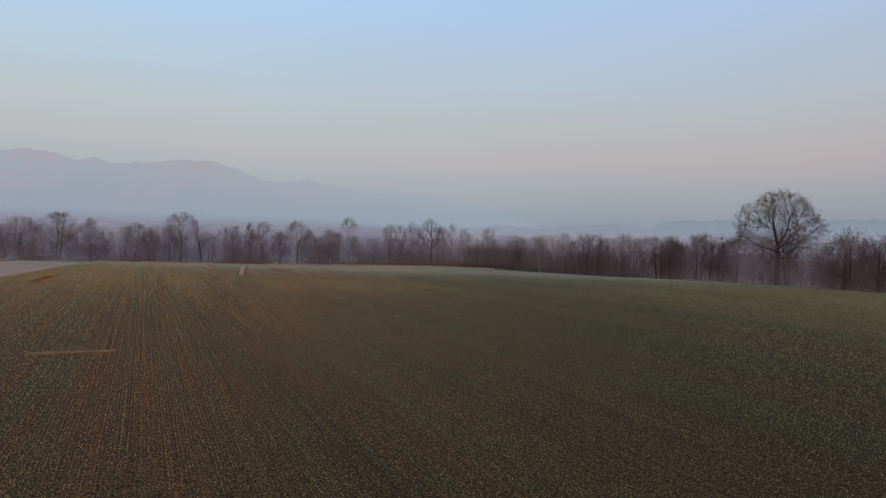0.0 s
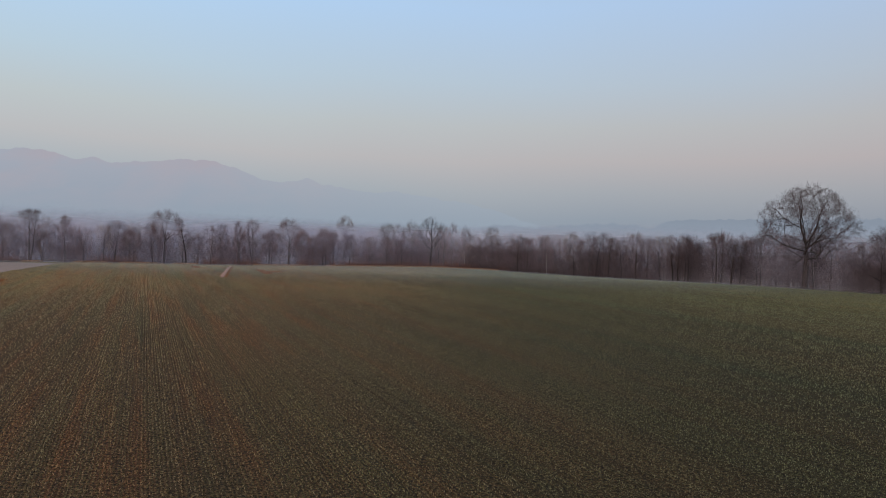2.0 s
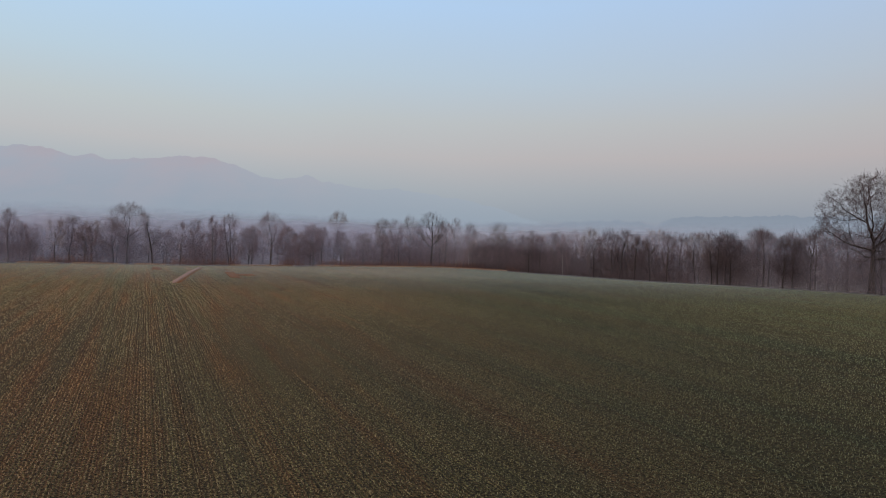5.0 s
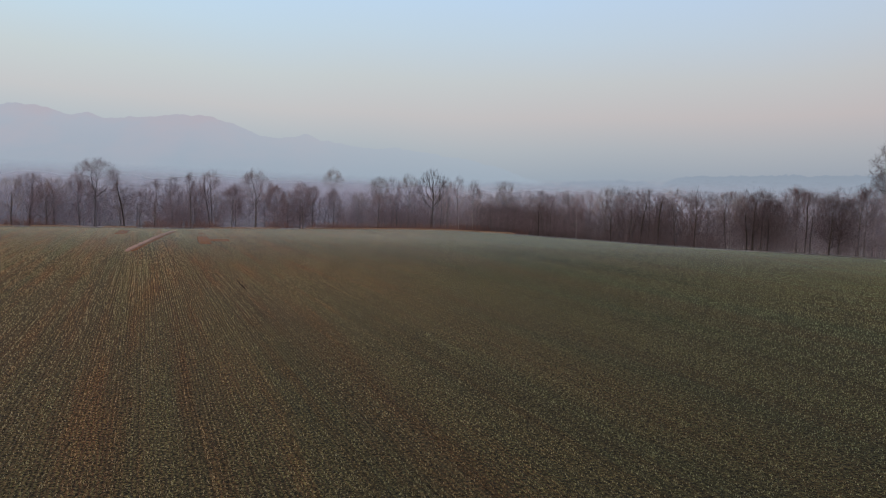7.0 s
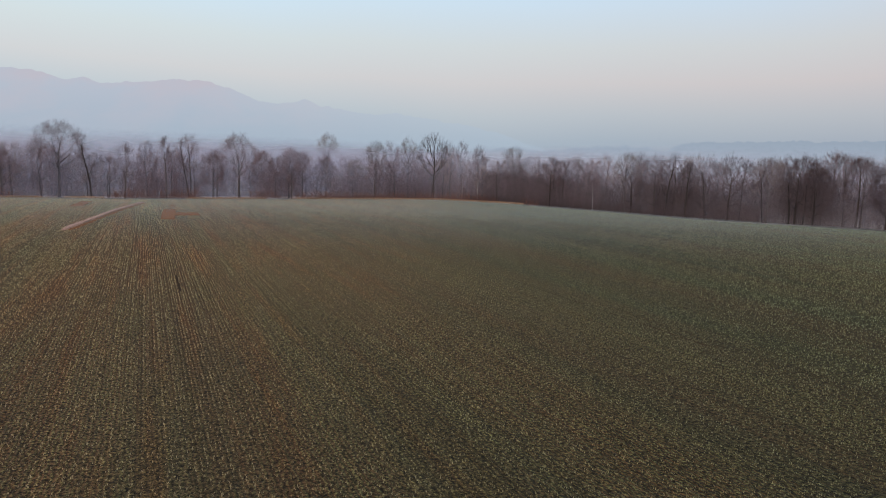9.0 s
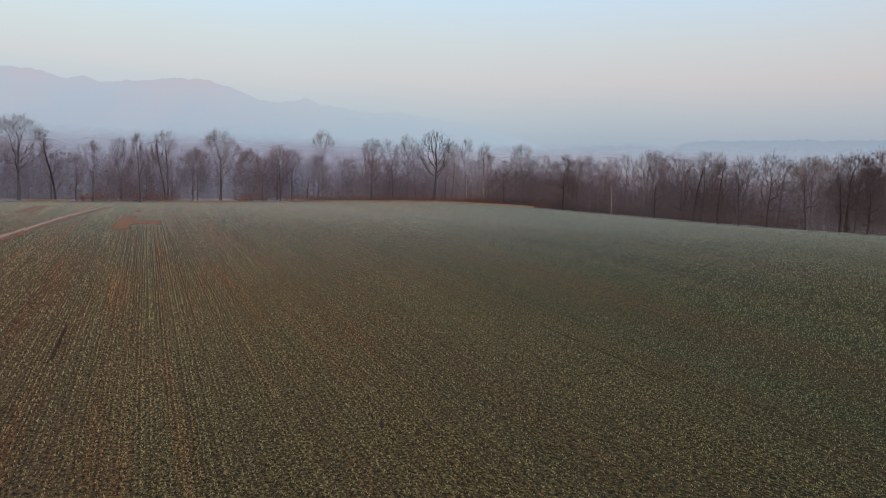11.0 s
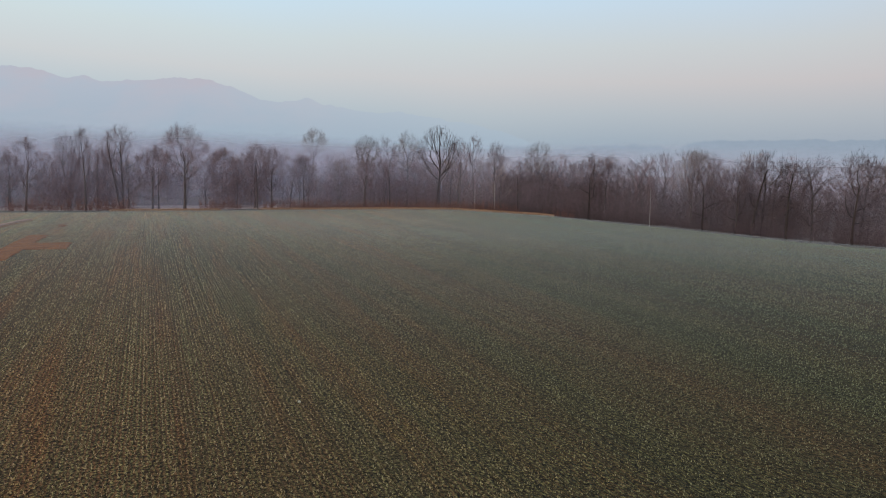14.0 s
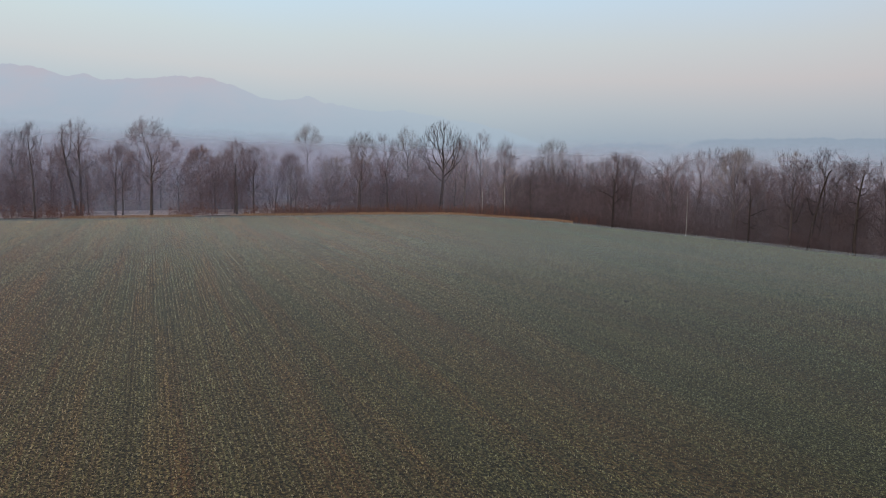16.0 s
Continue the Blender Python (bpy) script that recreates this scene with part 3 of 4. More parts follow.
# single trees of the edge: x, y, height, crown half width, kind
WEST = [(-121.5, 198.8, 13.5, 6.1, 1), (-114.7, 206.7, 15.4, 6.4, 2), (-107.6, 212.2, 14.3, 2.5, 3), (-99.6, 225.3, 13.6, 4.3, 4),
        (-93.8, 222.4, 10.3, 4.3, 4), (-87.5, 233.0, 17.6, 6.8, 0), (-81.1, 235.2, 14.3, 3.1, 5), (-74.3, 249.8, 13.9, 2.9, 1),
        (-66.0, 240.5, 14.8, 2.1, 3), (-63.2, 248.5, 16.3, 3.7, 2), (-58.4, 250.9, 12.7, 3.1, 4), (-51.0, 248.0, 16.6, 4.6, 0),
        (-51.2, 271.8, 12.3, 2.9, 7), (-42.1, 264.4, 14.0, 3.6, 4), (-38.2, 263.5, 12.8, 2.6, 1), (-33.5, 273.9, 11.6, 2.7, 4)]
MIDDLE = [(-20.0, 278.9, 16.8, 3.8, 6), (-16.8, 294.2, 17.2, 3.6, 1), (-10.8, 290.7, 19.0, 3.4, 6), (2.1, 284.5, 17.0, 2.9, 1),
          (5.8, 284.4, 17.5, 2.8, 3), (10.4, 280.5, 16.6, 2.9, 1), (20.7, 281.1, 16.6, 4.0, 6), (30.8, 267.1, 13.9, 2.7, 5),
          (39.5, 256.8, 14.1, 2.7, 4), (42.7, 255.7, 14.3, 3.1, 1), (45.1, 245.7, 14.9, 4.2, 6), (48.0, 243.4, 13.3, 2.4, 4)]
EAST = [(50.8, 233.0, 13.9, 2.8, 5), (53.4, 225.7, 13.4, 2.6, 5), (53.6, 235.4, 14.5, 4.4, 1), (57.3, 225.6, 14.0, 3.3, 4),
        (68.7, 221.0, 13.7, 4.7, 6), (67.6, 209.4, 10.2, 2.3, 5), (71.2, 207.5, 11.9, 3.7, 4), (78.3, 205.4, 14.2, 3.7, 1),
        (80.0, 199.4, 13.5, 3.4, 4), (72.2, 212.9, 13.8, 4.6, 1), (83.7, 202.2, 12.4, 4.3, 4), (100.8, 196.0, 13.4, 4.2, 1),
        (104.3, 173.9, 15.4, 4.6, 4), (109.7, 168.4, 15.6, 4.8, 4), (88.6, 210.9, 14.9, 4.8, 4), (81.4, 214.9, 14.8, 4.7, 1),
        (90.0, 205.7, 14.0, 4.3, 4), (76.6, 221.8, 14.6, 4.7, 4), (114.0, 166.0, 16.0, 4.6, 1), (121.0, 160.0, 16.0, 5.0, 4)]
STYLES = {
    0: dict(clear=0.34, shape=1.0, leader=0.35, limbs=11, levels=7, rise_low=0.35, fork=0.5, up=0.03, thick=1.2, gnarl=0.06, twigs=4, label="tall grey bare tree with a rounded fan-shaped crown"),
    1: dict(clear=0.26, shape=1.05, leader=0.5, limbs=9, label="grey-brown leafless tree among the thicket"),
    2: dict(clear=0.28, shape=1.0, leader=0.65, stems=2, limbs=8, rise_low=0.5, rise_high=1.3, fork=0.5, up=0.05, thick=1.3, label="leafless tree of several close stems"),
    3: dict(clear=0.42, shape=0.95, leader=0.6, limbs=8, levels=5, rise_low=0.7, fork=0.45, up=0.14, thick=0.75, twigs=6, label="slender bare tree with a small narrow crown"),
    4: dict(clear=0.12, shape=1.0, leader=0.55, limbs=11, rise_low=0.35, fork=0.55, twigs=6, label="dense brown leafless tree with a bushy crown"),
    5: dict(clear=0.34, shape=0.9, leader=0.65, limbs=8, levels=5, rise_low=0.1, rise_high=1.0, fork=0.7, up=0.02, gnarl=0.25, trunk_mat=BARK_DARK, twig_mat=TWIG_DARK, thick=1.1,
            lean=-0.03, wobble=0.05, spread=0.9, label="dark gnarled tree with crooked lopped boughs"),
    6: dict(clear=0.28, shape=1.1, leader=0.45, limbs=10, rise_low=0.65, fork=0.45, up=0.12, twig_mat=TWIG_PALE, label="pale grey bare tree with a feathery crown"),
    7: dict(clear=0.10, shape=0.8, leader=0.6, limbs=14, levels=6, rise_low=0.3, twigs=8, fine=0.018, twig_mat=TWIG_RED, label="russet young oak that keeps its dry leaves"),
}
for i, (x, y, h, half, kind) in enumerate(WEST + MIDDLE + EAST):
    style = dict(STYLES[kind])
    if x > 50 and kind in (1, 2, 4):
        style.update(twig_mat=TWIG_DARK, trunk_mat=BARK_DARK, gnarl=0.16, up=0.05)
    stand(bare_tree(200 + i, (h - float(ground_z(x, y))) * (0.96 if x < 50 else 0.97), half * (1.7 if kind == 7 else 1.15), **style), x, y)

# one tall pale poplar far behind the wood
far_tree = bare_tree(300, 22.8, 5.6, 0.42, shape=1.3, leader=0.25, limbs=9, rise_low=0.8, fork=0.42, up=0.08, gnarl=0.06, fine=0.015, twig_mat=TWIG_PALE, label="tall pale bare tree far behind the wood")
stand(far_tree, -48.5, 365.0)

# slender white birches at the margin
for i, (x, y, h, half) in enumerate([(36.6, 243.0, 7.5, 0.9), (10.2, 275.2, 7.3, 0.9), (5.8, 277.5, 6.7, 0.9)]):
    birch = bare_tree(320 + i, h, half, clear=0.55, limbs=7, levels=3, leader=0.9, rise_low=0.8, up=0.1, thick=0.5, wobble=0.006, twigs=3, trunk_mat=BIRCH, bough_mat=BARK, label="slender white-barked birch at the field margin")
    tagged(birch, category="birch")
    stand(birch, x, y)

# further trees inside the wood, built as a few patterns and copied
DEEP = [bare_tree(340 + i, 12.0, 3.4 + 0.5 * (i % 3), clear=0.12 + 0.06 * (i % 4), shape=1.0 + 0.1 * (i % 3), leader=0.5, limbs=7, levels=5, up=0.10, twigs=4,
                  twig_mat=(TWIG, TWIG_PALE, TWIG)[i % 3], label="hazy leafless tree standing inside the wood", fine=0.02, deep=True) for i in range(6)]
DARK = [bare_tree(360 + i, 12.0, 4.4 + 0.5 * (i % 2), clear=0.24, shape=0.95 + 0.1 * (i % 3), leader=0.5, limbs=7, levels=5, rise_low=0.35, fork=0.6, up=0.05, gnarl=0.18, twigs=4, thick=1.0,
                  trunk_mat=BARK_DARK, twig_mat=TWIG_DARK, label="dark bushy leafless tree inside the wood", fine=0.018, deep=True) for i in range(5)]
rng = np.random.RandomState(7)
placed = set()
for i in range(150):
    x = -200 + 400 * (i + rng.uniform(0, 1)) / 150
    y = float(edge_y(x)) + (rng.uniform(4, 20) if i % 2 else rng.uniform(20, 65))
    if 86 < x < 104 and y - float(edge_y(x)) < 22:
        y += 18
    if x > 45 and 32 < y - float(edge_y(x)) < 52:
        y += 22 if i % 2 else -18
    size = rng.uniform(0.85, 1.12) if x < 12 else rng.uniform(1.05, 1.32) if x < 92 else rng.uniform(1.25, 1.5)
    group = DEEP if x < 12 else DARK
    tree = group[rng.randint(len(group))]
    turn = rng.uniform(0, 360)
    if tree.name in placed:
        copied(tree, x, y, turn, size)
    else:
        placed.add(tree.name)
        stand(tree, x, y, turn, size)
for tree in DEEP + DARK:
    if tree.name not in placed:
        stand(tree, 150.0, 175.0)


# the close dark stand round the great oak
for i in range(16):
    x = 104 + 46 * (i + rng.rand()) / 16
    copied(DARK[i % 5], x, float(edge_y(x)) + rng.uniform(5, 26), rng.uniform(0, 360), rng.uniform(0.95, 1.35))
# hazy trees further back
for i in range(44):
    x = 30 + 200 * (i + rng.rand()) / 44
    copied((DEEP + DARK)[i % 11], x, float(edge_y(x)) + rng.uniform(54, 120), rng.uniform(0, 360), rng.uniform(1.15, 1.55))


# ---- thicket: what nobody could count ----
def thicket(name, seed, count, near, far, low, high, mat, label, x0=-240, x1=230, side=9, twig=0.02, fine=6, clumps=0.0):
    rng = np.random.RandomState(seed)
    x = rng.uniform(x0, x1, count)
    y = edge_y(x) + near + (far - near) * rng.rand(count) ** 1.3
    clump = value_noise(x, y, 9.0, seed)
    off = y - edge_y(x)
    keep = clump > np.where(x < -40, 0.28, 0.25) + np.where((x > 45) & (x < 84) & (off > 34) & (off < 50), 0.6, 0) + np.where((x > 56) & (x < 92) & (off > 5) & (off < 24), 0.22, 0) + clumps * (x < -30) + np.where((x < -48) & (off > 7) & (off < 18), 0.2, 0)
    keep &= ~((x > 87) & (x < 103) & (off < 22))
    x, y, clump = x[keep], y[keep], clump[keep]
    n = len(x)
    h = (low + (high - low) * rng.rand(n)) * (0.7 + 0.5 * clump)
    z = ground_z(x, y) - 0.2
    base = np.stack([x, y, z], 1)
    lean = np.stack([rng.randn(n) * 0.08, rng.randn(n) * 0.08, np.ones(n)], 1)
    vs, ts, k = [], [], 0

    def spikes(p0, p1, r):
        nonlocal k
        m = len(p0)
        d = p1 - p0
        d /= np.linalg.norm(d, axis=1, keepdims=True) + 1e-9
        a = np.cross(d, np.array([0.3, 0.9, 0.2]))
        a /= np.linalg.norm(a, axis=1, keepdims=True) + 1e-9
        b = np.cross(d, a)
        r = np.asarray(r).reshape(-1, 1)
        vs.append(np.stack([p0 + r * a, p0 + r * (-0.5 * a + 0.87 * b), p0 + r * (-0.5 * a - 0.87 * b), p1], 1).reshape(-1, 3))
        i = k + 4 * np.arange(m)[:, None]
        ts.append(np.concatenate([i + np.array([0, 1, 3]), i + np.array([1, 2, 3]), i + np.array([2, 0, 3])], 0))
        k += 4 * m

    def slivers(p0, p1, r):
        nonlocal k
        m = len(p0)
        a = np.cross(p1 - p0, rng.randn(m, 3))
        a *= r / (np.linalg.norm(a, axis=1, keepdims=True) + 1e-9)
        vs.append(np.stack([p0 + a, p0 - a, p1], 1).reshape(-1, 3))
        ts.append(k + np.arange(3 * m).reshape(-1, 3))
        k += 3 * m

    tip = base + lean * h[:, None]
    spikes(base, tip, 0.010 + 0.0018 * h)
    for s in range(side):
        f = rng.uniform(0.10, 0.98, n) ** 0.85
        p0 = base + (tip - base) * f[:, None]
        az, el = rng.uniform(0, 2 * math.pi, n), rng.uniform(0.2, 1.15, n)
        length = h * rng.uniform(0.16, 0.36, n) * (1.3 - 0.85 * f)
        d = np.stack([np.cos(az) * np.cos(el), np.sin(az) * np.cos(el), np.sin(el)], 1)
        p1 = p0 + d * length[:, None]
        slivers(p0, p1, twig)
        for _ in range(fine):
            q = p0 + (p1 - p0) * rng.uniform(0.15, 0.95, n)[:, None]
            d2 = d + 0.75 * rng.randn(n, 3)
            d2 /= np.linalg.norm(d2, axis=1, keepdims=True)
            slivers(q, q + d2 * (length * rng.uniform(0.25, 0.55, n))[:, None], twig * 0.7)
    ob = new(name, tri_mesh(name, np.concatenate(vs), np.concatenate(ts), mat))
    return tagged(ob, label, "thicket", kind="stuff")


thicket("thicket", 41, 5600, 8.0, 32, 4.5, 10.5, TWIG, "grey-brown thicket of bare saplings filling the wood", -240, 40, side=11, twig=0.021, fine=5)
thicket("thicket_east", 45, 8500, 11.5, 36, 5.5, 11.5, TWIG_DARK, "dark purplish thicket on the low ground behind the field", 12, 170, side=11, twig=0.022, fine=5)
thicket("thicket_behind", 42, 4200, 22, 85, 6.5, 13.5, TWIG, "bare saplings deeper inside the misty wood", -300, 280, twig=0.036)
thicket("far_thicket", 46, 2300, 95, 280, 5.0, 9.5, TWIG, "misty woodland beyond the first belt of trees", -420, 460, side=10, twig=0.08)
thicket("undergrowth", 43, 6500, 0.8, 8, 0.8, 2.6, TWIG_RED, "reddish-brown bramble and scrub under the trees", -240, 26, side=6, twig=0.026, clumps=0.24)
thicket("scrub", 44, 2300, 1.5, 20, 1.2, 3.6, TWIG_DARK, "dark tangled scrub at the foot of the trees", 6, 64, side=7, twig=0.022)


# ---- mist lying in the wood ----
def mist_bank(density, behind, top, full, x0, x1, seed, east):
    """A long winding bank of mist along the wood, that far behind its edge."""
    xs = np.linspace(x0, x1, 70)
    v, faces = [], []
    for i, x in enumerate(xs):
        y = float(edge_y(x)) + behind + 5 * noise.noise(Vector((x * 0.02, seed, 0)))
        for z in (-4.0, top * 0.4, top):
            v.append((x, y + z * 0.3, z))
    for i in range(len(xs) - 1):
        for j in range(2):
            a = i * 3 + j
            faces.append((a, a + 3, a + 4, a + 1))
    ob = new("mist", mesh_of("mist", v, faces, mist_material("mist_%d" % seed, density, top, full, east), True))
    return tagged(ob, "thin bluish morning mist hanging among the trees", "mist", kind="stuff")


mist_bank(0.10, 8.0, 17, 3, -300, 260, 6, 1.4)
mist_bank(0.16, 17, 15, 3, -300, 260, 1, 1.2)
mist_bank(0.24, 28, 14, 3, -320, 280, 2, 0.65)
mist_bank(0.34, 66, 17, 6, -340, 300, 3, 0.7)
mist_bank(0.50, 170, 20, 8, -420, 420, 4, 0.8)
mist_bank(0.70, 280, 24, 8, -700, 750, 5, 1.1)


# low sheet added over the far field to imitate the haze of distance
def build_haze_sheet():
    xs = np.linspace(-260, 260, 53)
    v, faces, m = [], [], 45
    for x in xs:
        far = float(edge_y(x)) - 1.5
        for y in np.linspace(min(85.0, far - 5), far, m):
            v.append((x, y, float(field_z(y)) + 0.24))
    for i in range(len(xs) - 1):
        for j in range(m - 1):
            a = i * m + j
            faces.append((a, a + m, a + m + 1, a + 1))
    ob = new("haze_sheet", mesh_of("haze_sheet", v, faces, haze_sheet_material(), True))
    tagged(ob, "thin pale sheet added in place of the haze over the far field", "mist", kind="stuff")


build_haze_sheet()


# ---- frosted ground under the trees ----
def ribbon(name, x0, x1, near, far, mat, label, category):
    xs = np.linspace(x0, x1, 60)
    v, faces = [], []
    for x in xs:
        wob = 1.5 * noise.noise(Vector((x * 0.06, 4, 0)))
        for k in range(5):
            y = float(edge_y(x)) + near + wob + (far - near) * k / 4
            v.append((x, y, float(ground_z(x, y)) + 0.08))
    for i in range(len(xs) - 1):
        for k in range(4):
            a = i * 5 + k
            faces.append((a, a + 5, a + 6, a + 1))
    return tagged(new(name, mesh_of(name, v, faces, mat, True)), label, category, kind="structure")


ribbon("frosted_bank", 57, 200, 3.2, 11.0, FROST, "pale frosted grass bank under the eastern trees", "meadow")
ribbon("frosted_meadow", -260, -36, 2.5, 24, FROST, "pale frosted meadow behind the first trees", "meadow")


# ---- field margin and bare earth ----
def tufts(name, x, y, z, height, spread, width, blades, seed, mat, label, category):
    """Grass or seedlings as thin pointed blades, a few to each tuft."""
    rng = np.random.RandomState(seed)
    n = len(x)
    vs, ts = [], []
    for b in range(blades):
        az = rng.uniform(0, 2 * math.pi, n)
        out = spread * rng.uniform(0.4, 1.0, n)
        hh = height * rng.uniform(0.6, 1.1, n)
        cx, cy = np.cos(az), np.sin(az)
        bx, by = x + rng.randn(n) * spread * 0.3, y + rng.randn(n) * spread * 0.3
        w = width * rng.uniform(0.7, 1.2, n)
        a = np.stack([bx - cy * w, by + cx * w, z - 0.01], 1)
        c = np.stack([bx + cy * w, by - cx * w, z - 0.01], 1)
        t = np.stack([bx + cx * out, by + cy * out, z + hh], 1)
        vs.append(np.stack([a, c, t], 1).reshape(-1, 3))
        ts.append(np.arange(3 * n).reshape(-1, 3) + 3 * n * b)
    ob = new(name, tri_mesh(name, np.concatenate(vs), np.concatenate(ts), mat))
    return tagged(ob, label, category, kind="stuff")


def build_margin():
    rng = np.random.RandomState(51)
    n = 24000
    x = rng.uniform(-140, 22, n)
    y = edge_y(x) + rng.normal(0.6, 0.7, n)
    thin = value_noise(x, y, 7.0, 5)
    k = thin > 0.36 + 0.15 * (x < -60)
    x, y = x[k], y[k]
    tufts("dry_grass_margin", x, y, ground_z(x, y) + 0.0, 0.42 * rng.uniform(0.3, 1.3, len(x)), 0.3 * np.ones(len(x)), 0.05, 4, 52, STRAW,
          "orange-brown dry grass along the field margin", "dry grass")


build_margin()


def slab(name, corners, z, mat, label, ridge_h=0.0, seed=0):
    """A patch of earth with a ragged outline, slightly heaped, on the field."""
    rng = np.random.RandomState(seed)
    rag = 0.09 if name != "wheel_rut" else 0.02
    ring = []
    for i, c in enumerate(corners):
        d = corners[(i + 1) % len(corners)]
        steps = max(2, int(math.hypot(d[0] - c[0], d[1] - c[1]) / 0.6))
        for s in range(steps):
            k = s / steps
            ring.append((c[0] + (d[0] - c[0]) * k + rng.randn() * rag, c[1] + (d[1] - c[1]) * k + rng.randn() * rag))
    bm = bmesh.new()
    low = [bm.verts.new((x, y, float(field_z(y)) - 0.08)) for x, y in ring]
    cx, cy = sum(p[0] for p in ring) / len(ring), sum(p[1] for p in ring) / len(ring)
    top = [bm.verts.new((x + (cx - x) * 0.02, y + (cy - y) * 0.02, float(field_z(y)) + z + ridge_h * rng.rand())) for x, y in ring]
    for i in range(len(ring)):
        j = (i + 1) % len(ring)
        bm.faces.new((low[i], low[j], top[j], top[i]))
    bm.faces.new(top)
    bmesh.ops.triangulate(bm, faces=bm.faces[:])
    me = bpy.data.meshes.new(name)
    bm.to_mesh(me)
    bm.free()
    me.materials.append(mat)
    return tagged(new(name, me), label, "bare soil", "bare earth patches in the field")


def strip(cx, cy, length, width, yaw):
    c, s = math.cos(radians(yaw)), math.sin(radians(yaw))
    return [(cx + a * length / 2 * -s + b * width / 2 * c, cy + a * length / 2 * c + b * width / 2 * s) for a, b in ((-1, -1), (-1, 1), (1, 1), (1, -1))]


def west_end(y):
    """Where the crop ends in the west and the stubble begins."""
    return -84.2 - 0.293 * (np.maximum(y, 110.0) - 143.0)


def build_stubble():
    """The pale bare corner of the field in the west."""
    v, faces = [], []
    ys = np.linspace(-60, 215, 138)
    for y in ys:
        x1 = west_end(y) + 1.2 * noise.noise(Vector((y * 0.2, 7, 0)))
        far = [x1 - (x1 + 255) * k / 8 for k in range(9)]
        for x in far:
            y1 = min(y, float(edge_y(x)) - 1.0)
            v.append((x, y1, float(field_z(y1)) + 0.02))
    for i in range(len(ys) - 1):
        for k in range(8):
            a = i * 9 + k
            if v[a][1] < v[a + 9][1] and v[a + 1][1] < v[a + 10][1]:
                faces.append((a, a + 9, a + 10, a + 1))
    tagged(new("stubble", mesh_of("stubble", v, faces, STUBBLE, True)), "pale dry stubble at the field's western corner", "field", kind="structure")


build_stubble()


# ---- the winter cereal: rows of seedlings, thinned out away from the flight line ----
def clump_size(x, y):
    return 1 + np.clip(np.maximum(np.abs(x) - 12.0, (y - 172.0) * 0.8) / 24.0, 0, 1.1)


def build_cereal():
    rng = np.random.RandomState(61)
    c, s = math.cos(ROW_YAW), math.sin(ROW_YAW)
    # dense where the flight passes low over it, sparser and in larger clumps far off
    n = 2500000
    x, y = rng.uniform(-125, 125, n), 10 + 275 * rng.rand(n)
    size = clump_size(x, y)
    keep = rng.rand(n) < 0.85 * size ** -1.35
    x, y = x[keep], y[keep]
    n = len(x)
    # turned into row coordinates and drawn to the nearest drill row
    u, w = x * c + y * s, -x * s + y * c
    pitch = 0.16
    row = np.round(u / pitch)
    # no row keeps quite its distance, nor runs quite straight
    u = row * pitch + 0.034 * np.sin(row * 12.9898 + np.sin(row * 4.1) * 43.0) + 0.03 * np.sin(w * 0.11 + row * 1.7) + rng.randn(n) * 0.018
    x, y = u * c - w * s, u * s + w * c
    lush = value_noise(u * 1.0, w * 0.12, 2.2, 62) * 0.6 + value_noise(u, w * 0.2, 9.0, 63) * 0.6
    ok = (rng.rand(n) < 0.45 + 0.75 * lush) & (y < edge_y(x) - 0.8) & (x > west_end(y))
    for cs in PATCHES + RUTS:
        ok &= ~inside(x, y, cs)
    x, y = x[ok], y[ok]
    size = clump_size(x, y)
    tufts("winter_cereal", x, y, field_z(y), 0.064 * size ** 0.8, 0.04 * size, 0.0084 * size, 2, 64, SPROUT,
          "low frosted winter cereal seedlings in drilled rows", "crop")


def inside(x, y, cs):
    r = np.ones(len(x), dtype=bool)
    sign = None
    for i in range(len(cs)):
        a, b = cs[i], cs[(i + 1) % len(cs)]
        k = (b[0] - a[0]) * (y - a[1]) - (b[1] - a[1]) * (x - a[0])
        r &= k > 0
    return r


PATCHES = [strip(-42.9, 183.9, 20.5, 1.9, 21.0), strip(-40.8, 184.1, 5.2, 5.01, 23.0), strip(-52.3, 185.2, 60.1, 0.7, 15.5),
           strip(-66.6, 203.0, 18.6, 1.86, 22.0), strip(-70.5, 123.0, 18.0, 1.5, 21.0), strip(-25.4, 49.8, 6.0, 0.9, 114.0),
           strip(-51.1, 206.2, 3.3, 0.73, 30.0)]
RUTS = [strip(-8.4, 67.3, 40.0, 0.04, 23.7), strip(-18.7, 125.0, 6.8, 0.14, 23.5), strip(9.9, 121.4, 22.0, 0.055, 23.6)]
slab("earth_patch", PATCHES[0], 0.05, EARTH, "long strip of reddish bare earth cut into the crop", 0.05, 1)
slab("earth_patch", PATCHES[1], 0.055, EARTH, "short crossing strip of reddish bare earth", 0.05, 2)
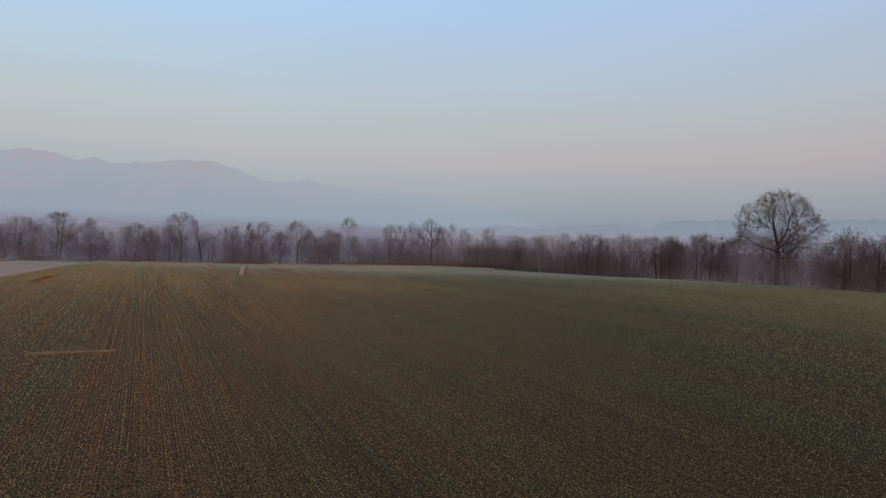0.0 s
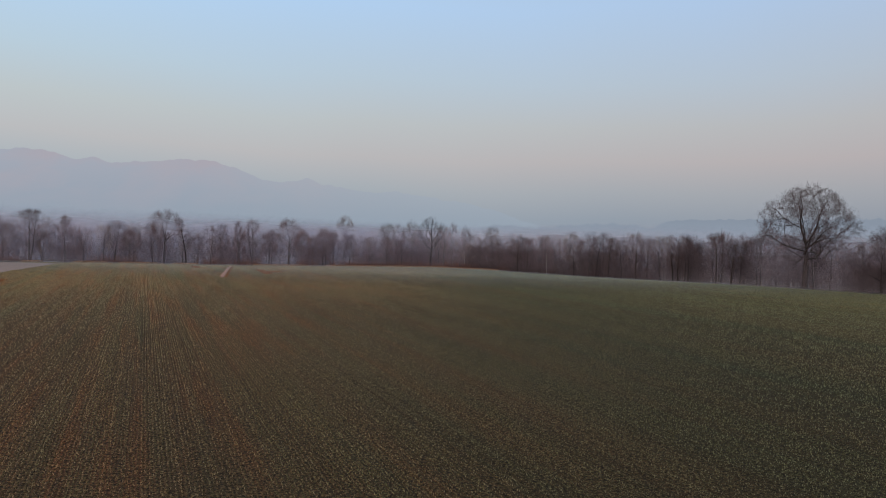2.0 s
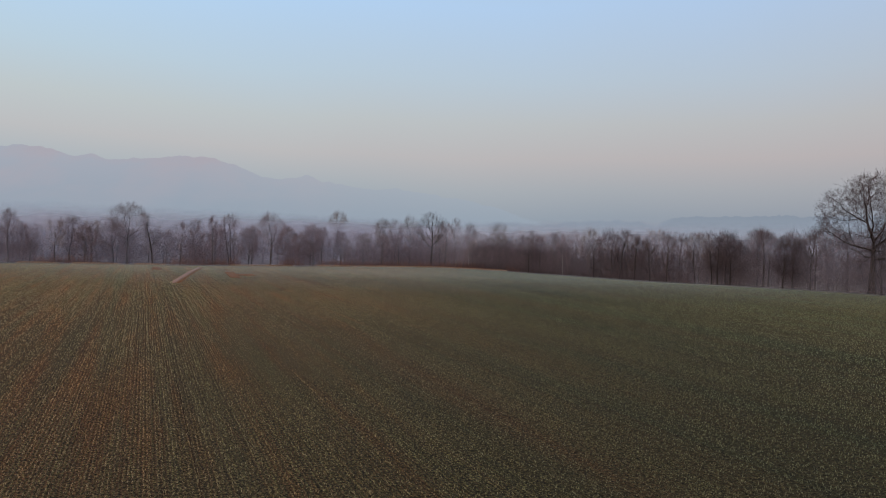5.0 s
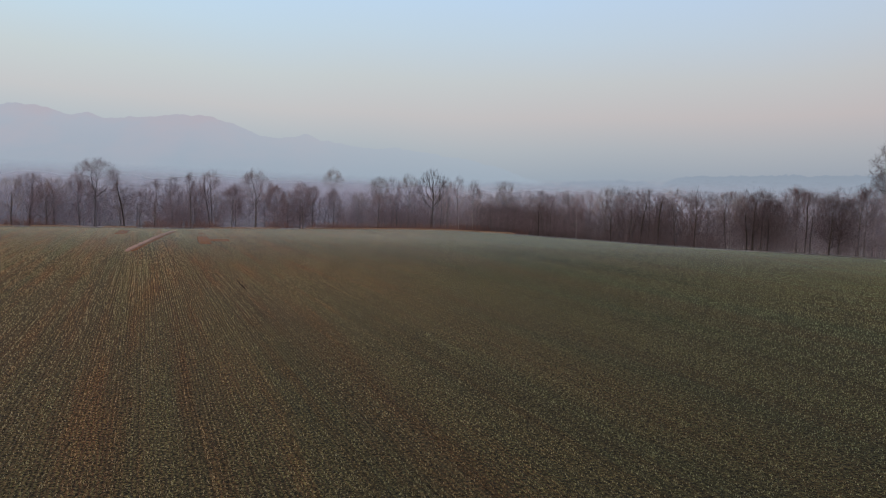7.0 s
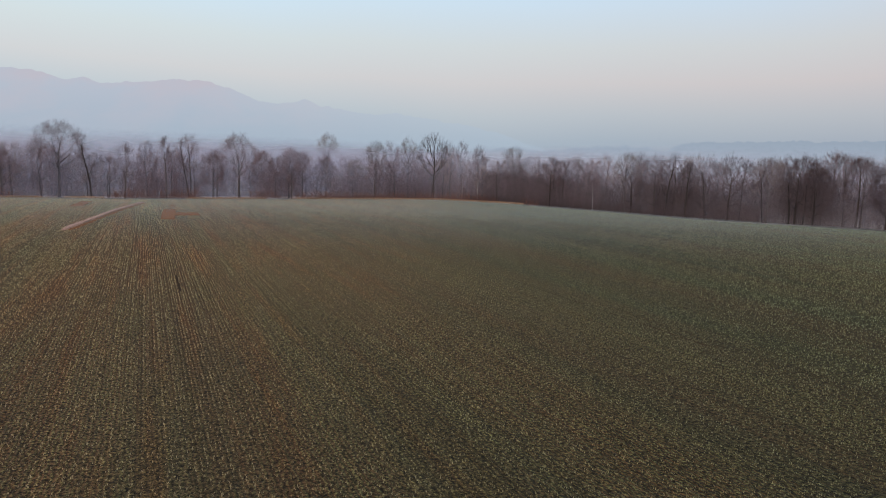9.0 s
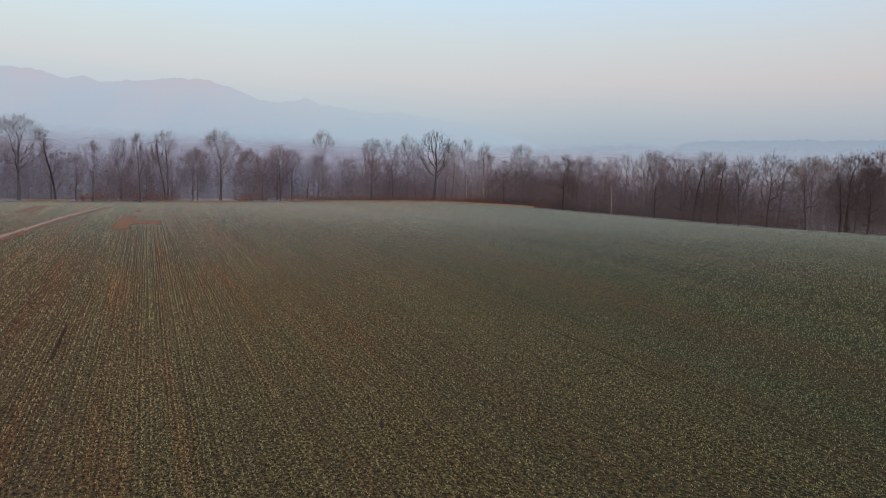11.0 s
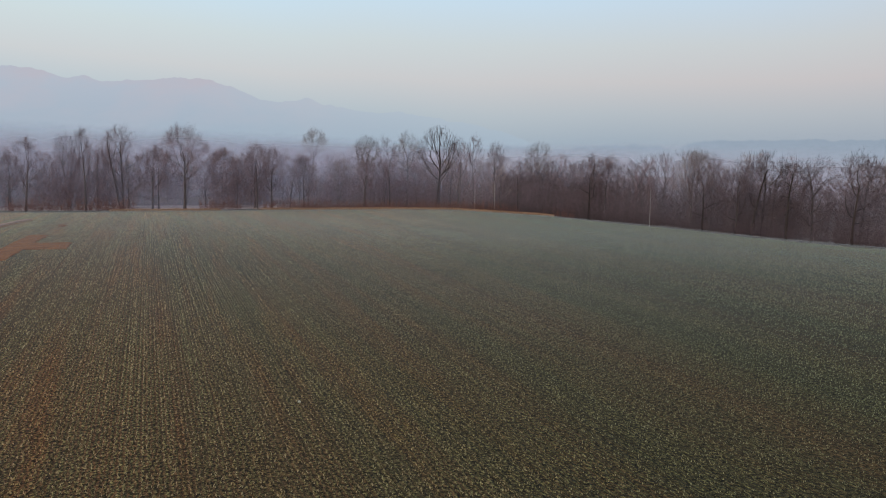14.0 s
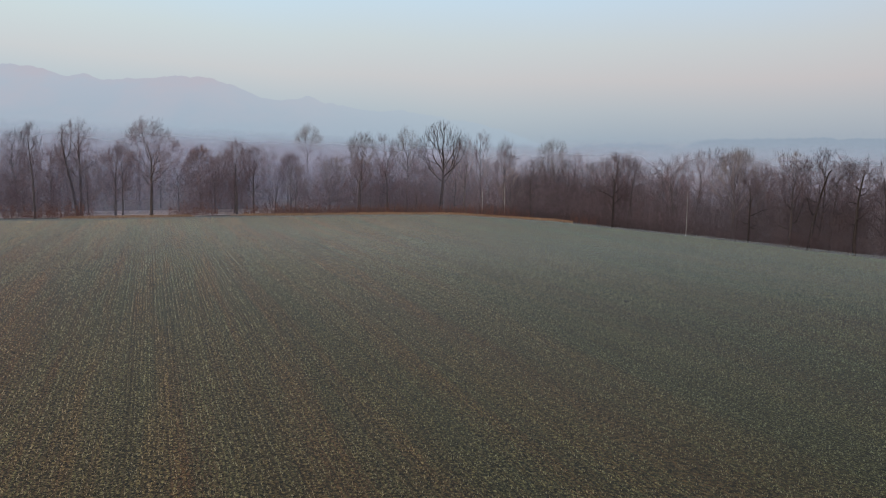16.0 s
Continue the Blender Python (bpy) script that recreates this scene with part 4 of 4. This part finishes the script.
slab("earth_bank", PATCHES[2], 0.12, PALE_EARTH, "long low bank of pale reddish earth beside a furrow", 0.08, 3)
slab("earth_furrow", strip(-51.6, 185.4, 60.2, 0.45, 15.5), 0.03, EARTH, "long dark reddish furrow beside the earth bank", 0.04, 9)
slab("earth_patch", PATCHES[3], 0.05, EARTH, "narrow strip of reddish bare earth near the margin", 0.05, 4)
slab("earth_patch", PATCHES[4], 0.05, EARTH, "narrow reddish-brown strip of bare earth", 0.05, 5)
slab("earth_lip", PATCHES[5], 0.10, LIP, "short raised lip of pale brown earth across the rows", 0.06, 6)
slab("earth_patch", PATCHES[6], 0.05, EARTH, "small dark patch of bare earth near the margin", 0.05, 7)
build_cereal()


# ---- single marks in the field ----
def clod(x, y, size, mat, seed, label, category):
    """A small angular stone or lump lying on the soil."""
    rng = np.random.RandomState(seed)
    bm = bmesh.new()
    bmesh.ops.create_icosphere(bm, subdivisions=2, radius=size)
    for v in bm.verts:
        v.co = v.co * rng.uniform(0.8, 1.15)
        v.co.z *= 0.55
    me = bpy.data.meshes.new("stone")
    bm.to_mesh(me)
    bm.free()
    me.materials.append(mat)
    ob = new("stone", me)
    ob.location = (x, y, float(field_z(y)) + size * 0.35)
    return tagged(ob, label, category)


PALE_STONE = litter_material("pale_stone", [(0.3, (0.42, 0.38, 0.26)), (0.7, (0.55, 0.51, 0.38))], 6.0)
clod(-6.5, 142.9, 0.07, PALE_STONE, 71, "small pale yellowish stone lying among the seedlings", "stone")
clod(81.0, 183.0, 0.16, PALE_STONE, 72, "pale stone lying in the crop near the margin", "stone")
FURROW = litter_material("wheel_rut", [(0.3, (0.035, 0.022, 0.013)), (0.7, (0.07, 0.042, 0.025))], 2.0, 0.02)
RUT_LABELS = ["long narrow wheel rut through the thin crop", "short dark rut between the drill rows", "narrow dark wheel rut in the green crop"]
for i, (cs, label) in enumerate(zip(RUTS, RUT_LABELS)):
    slab("wheel_rut", cs, 0.0, FURROW, label, 0.012, 11 + i)
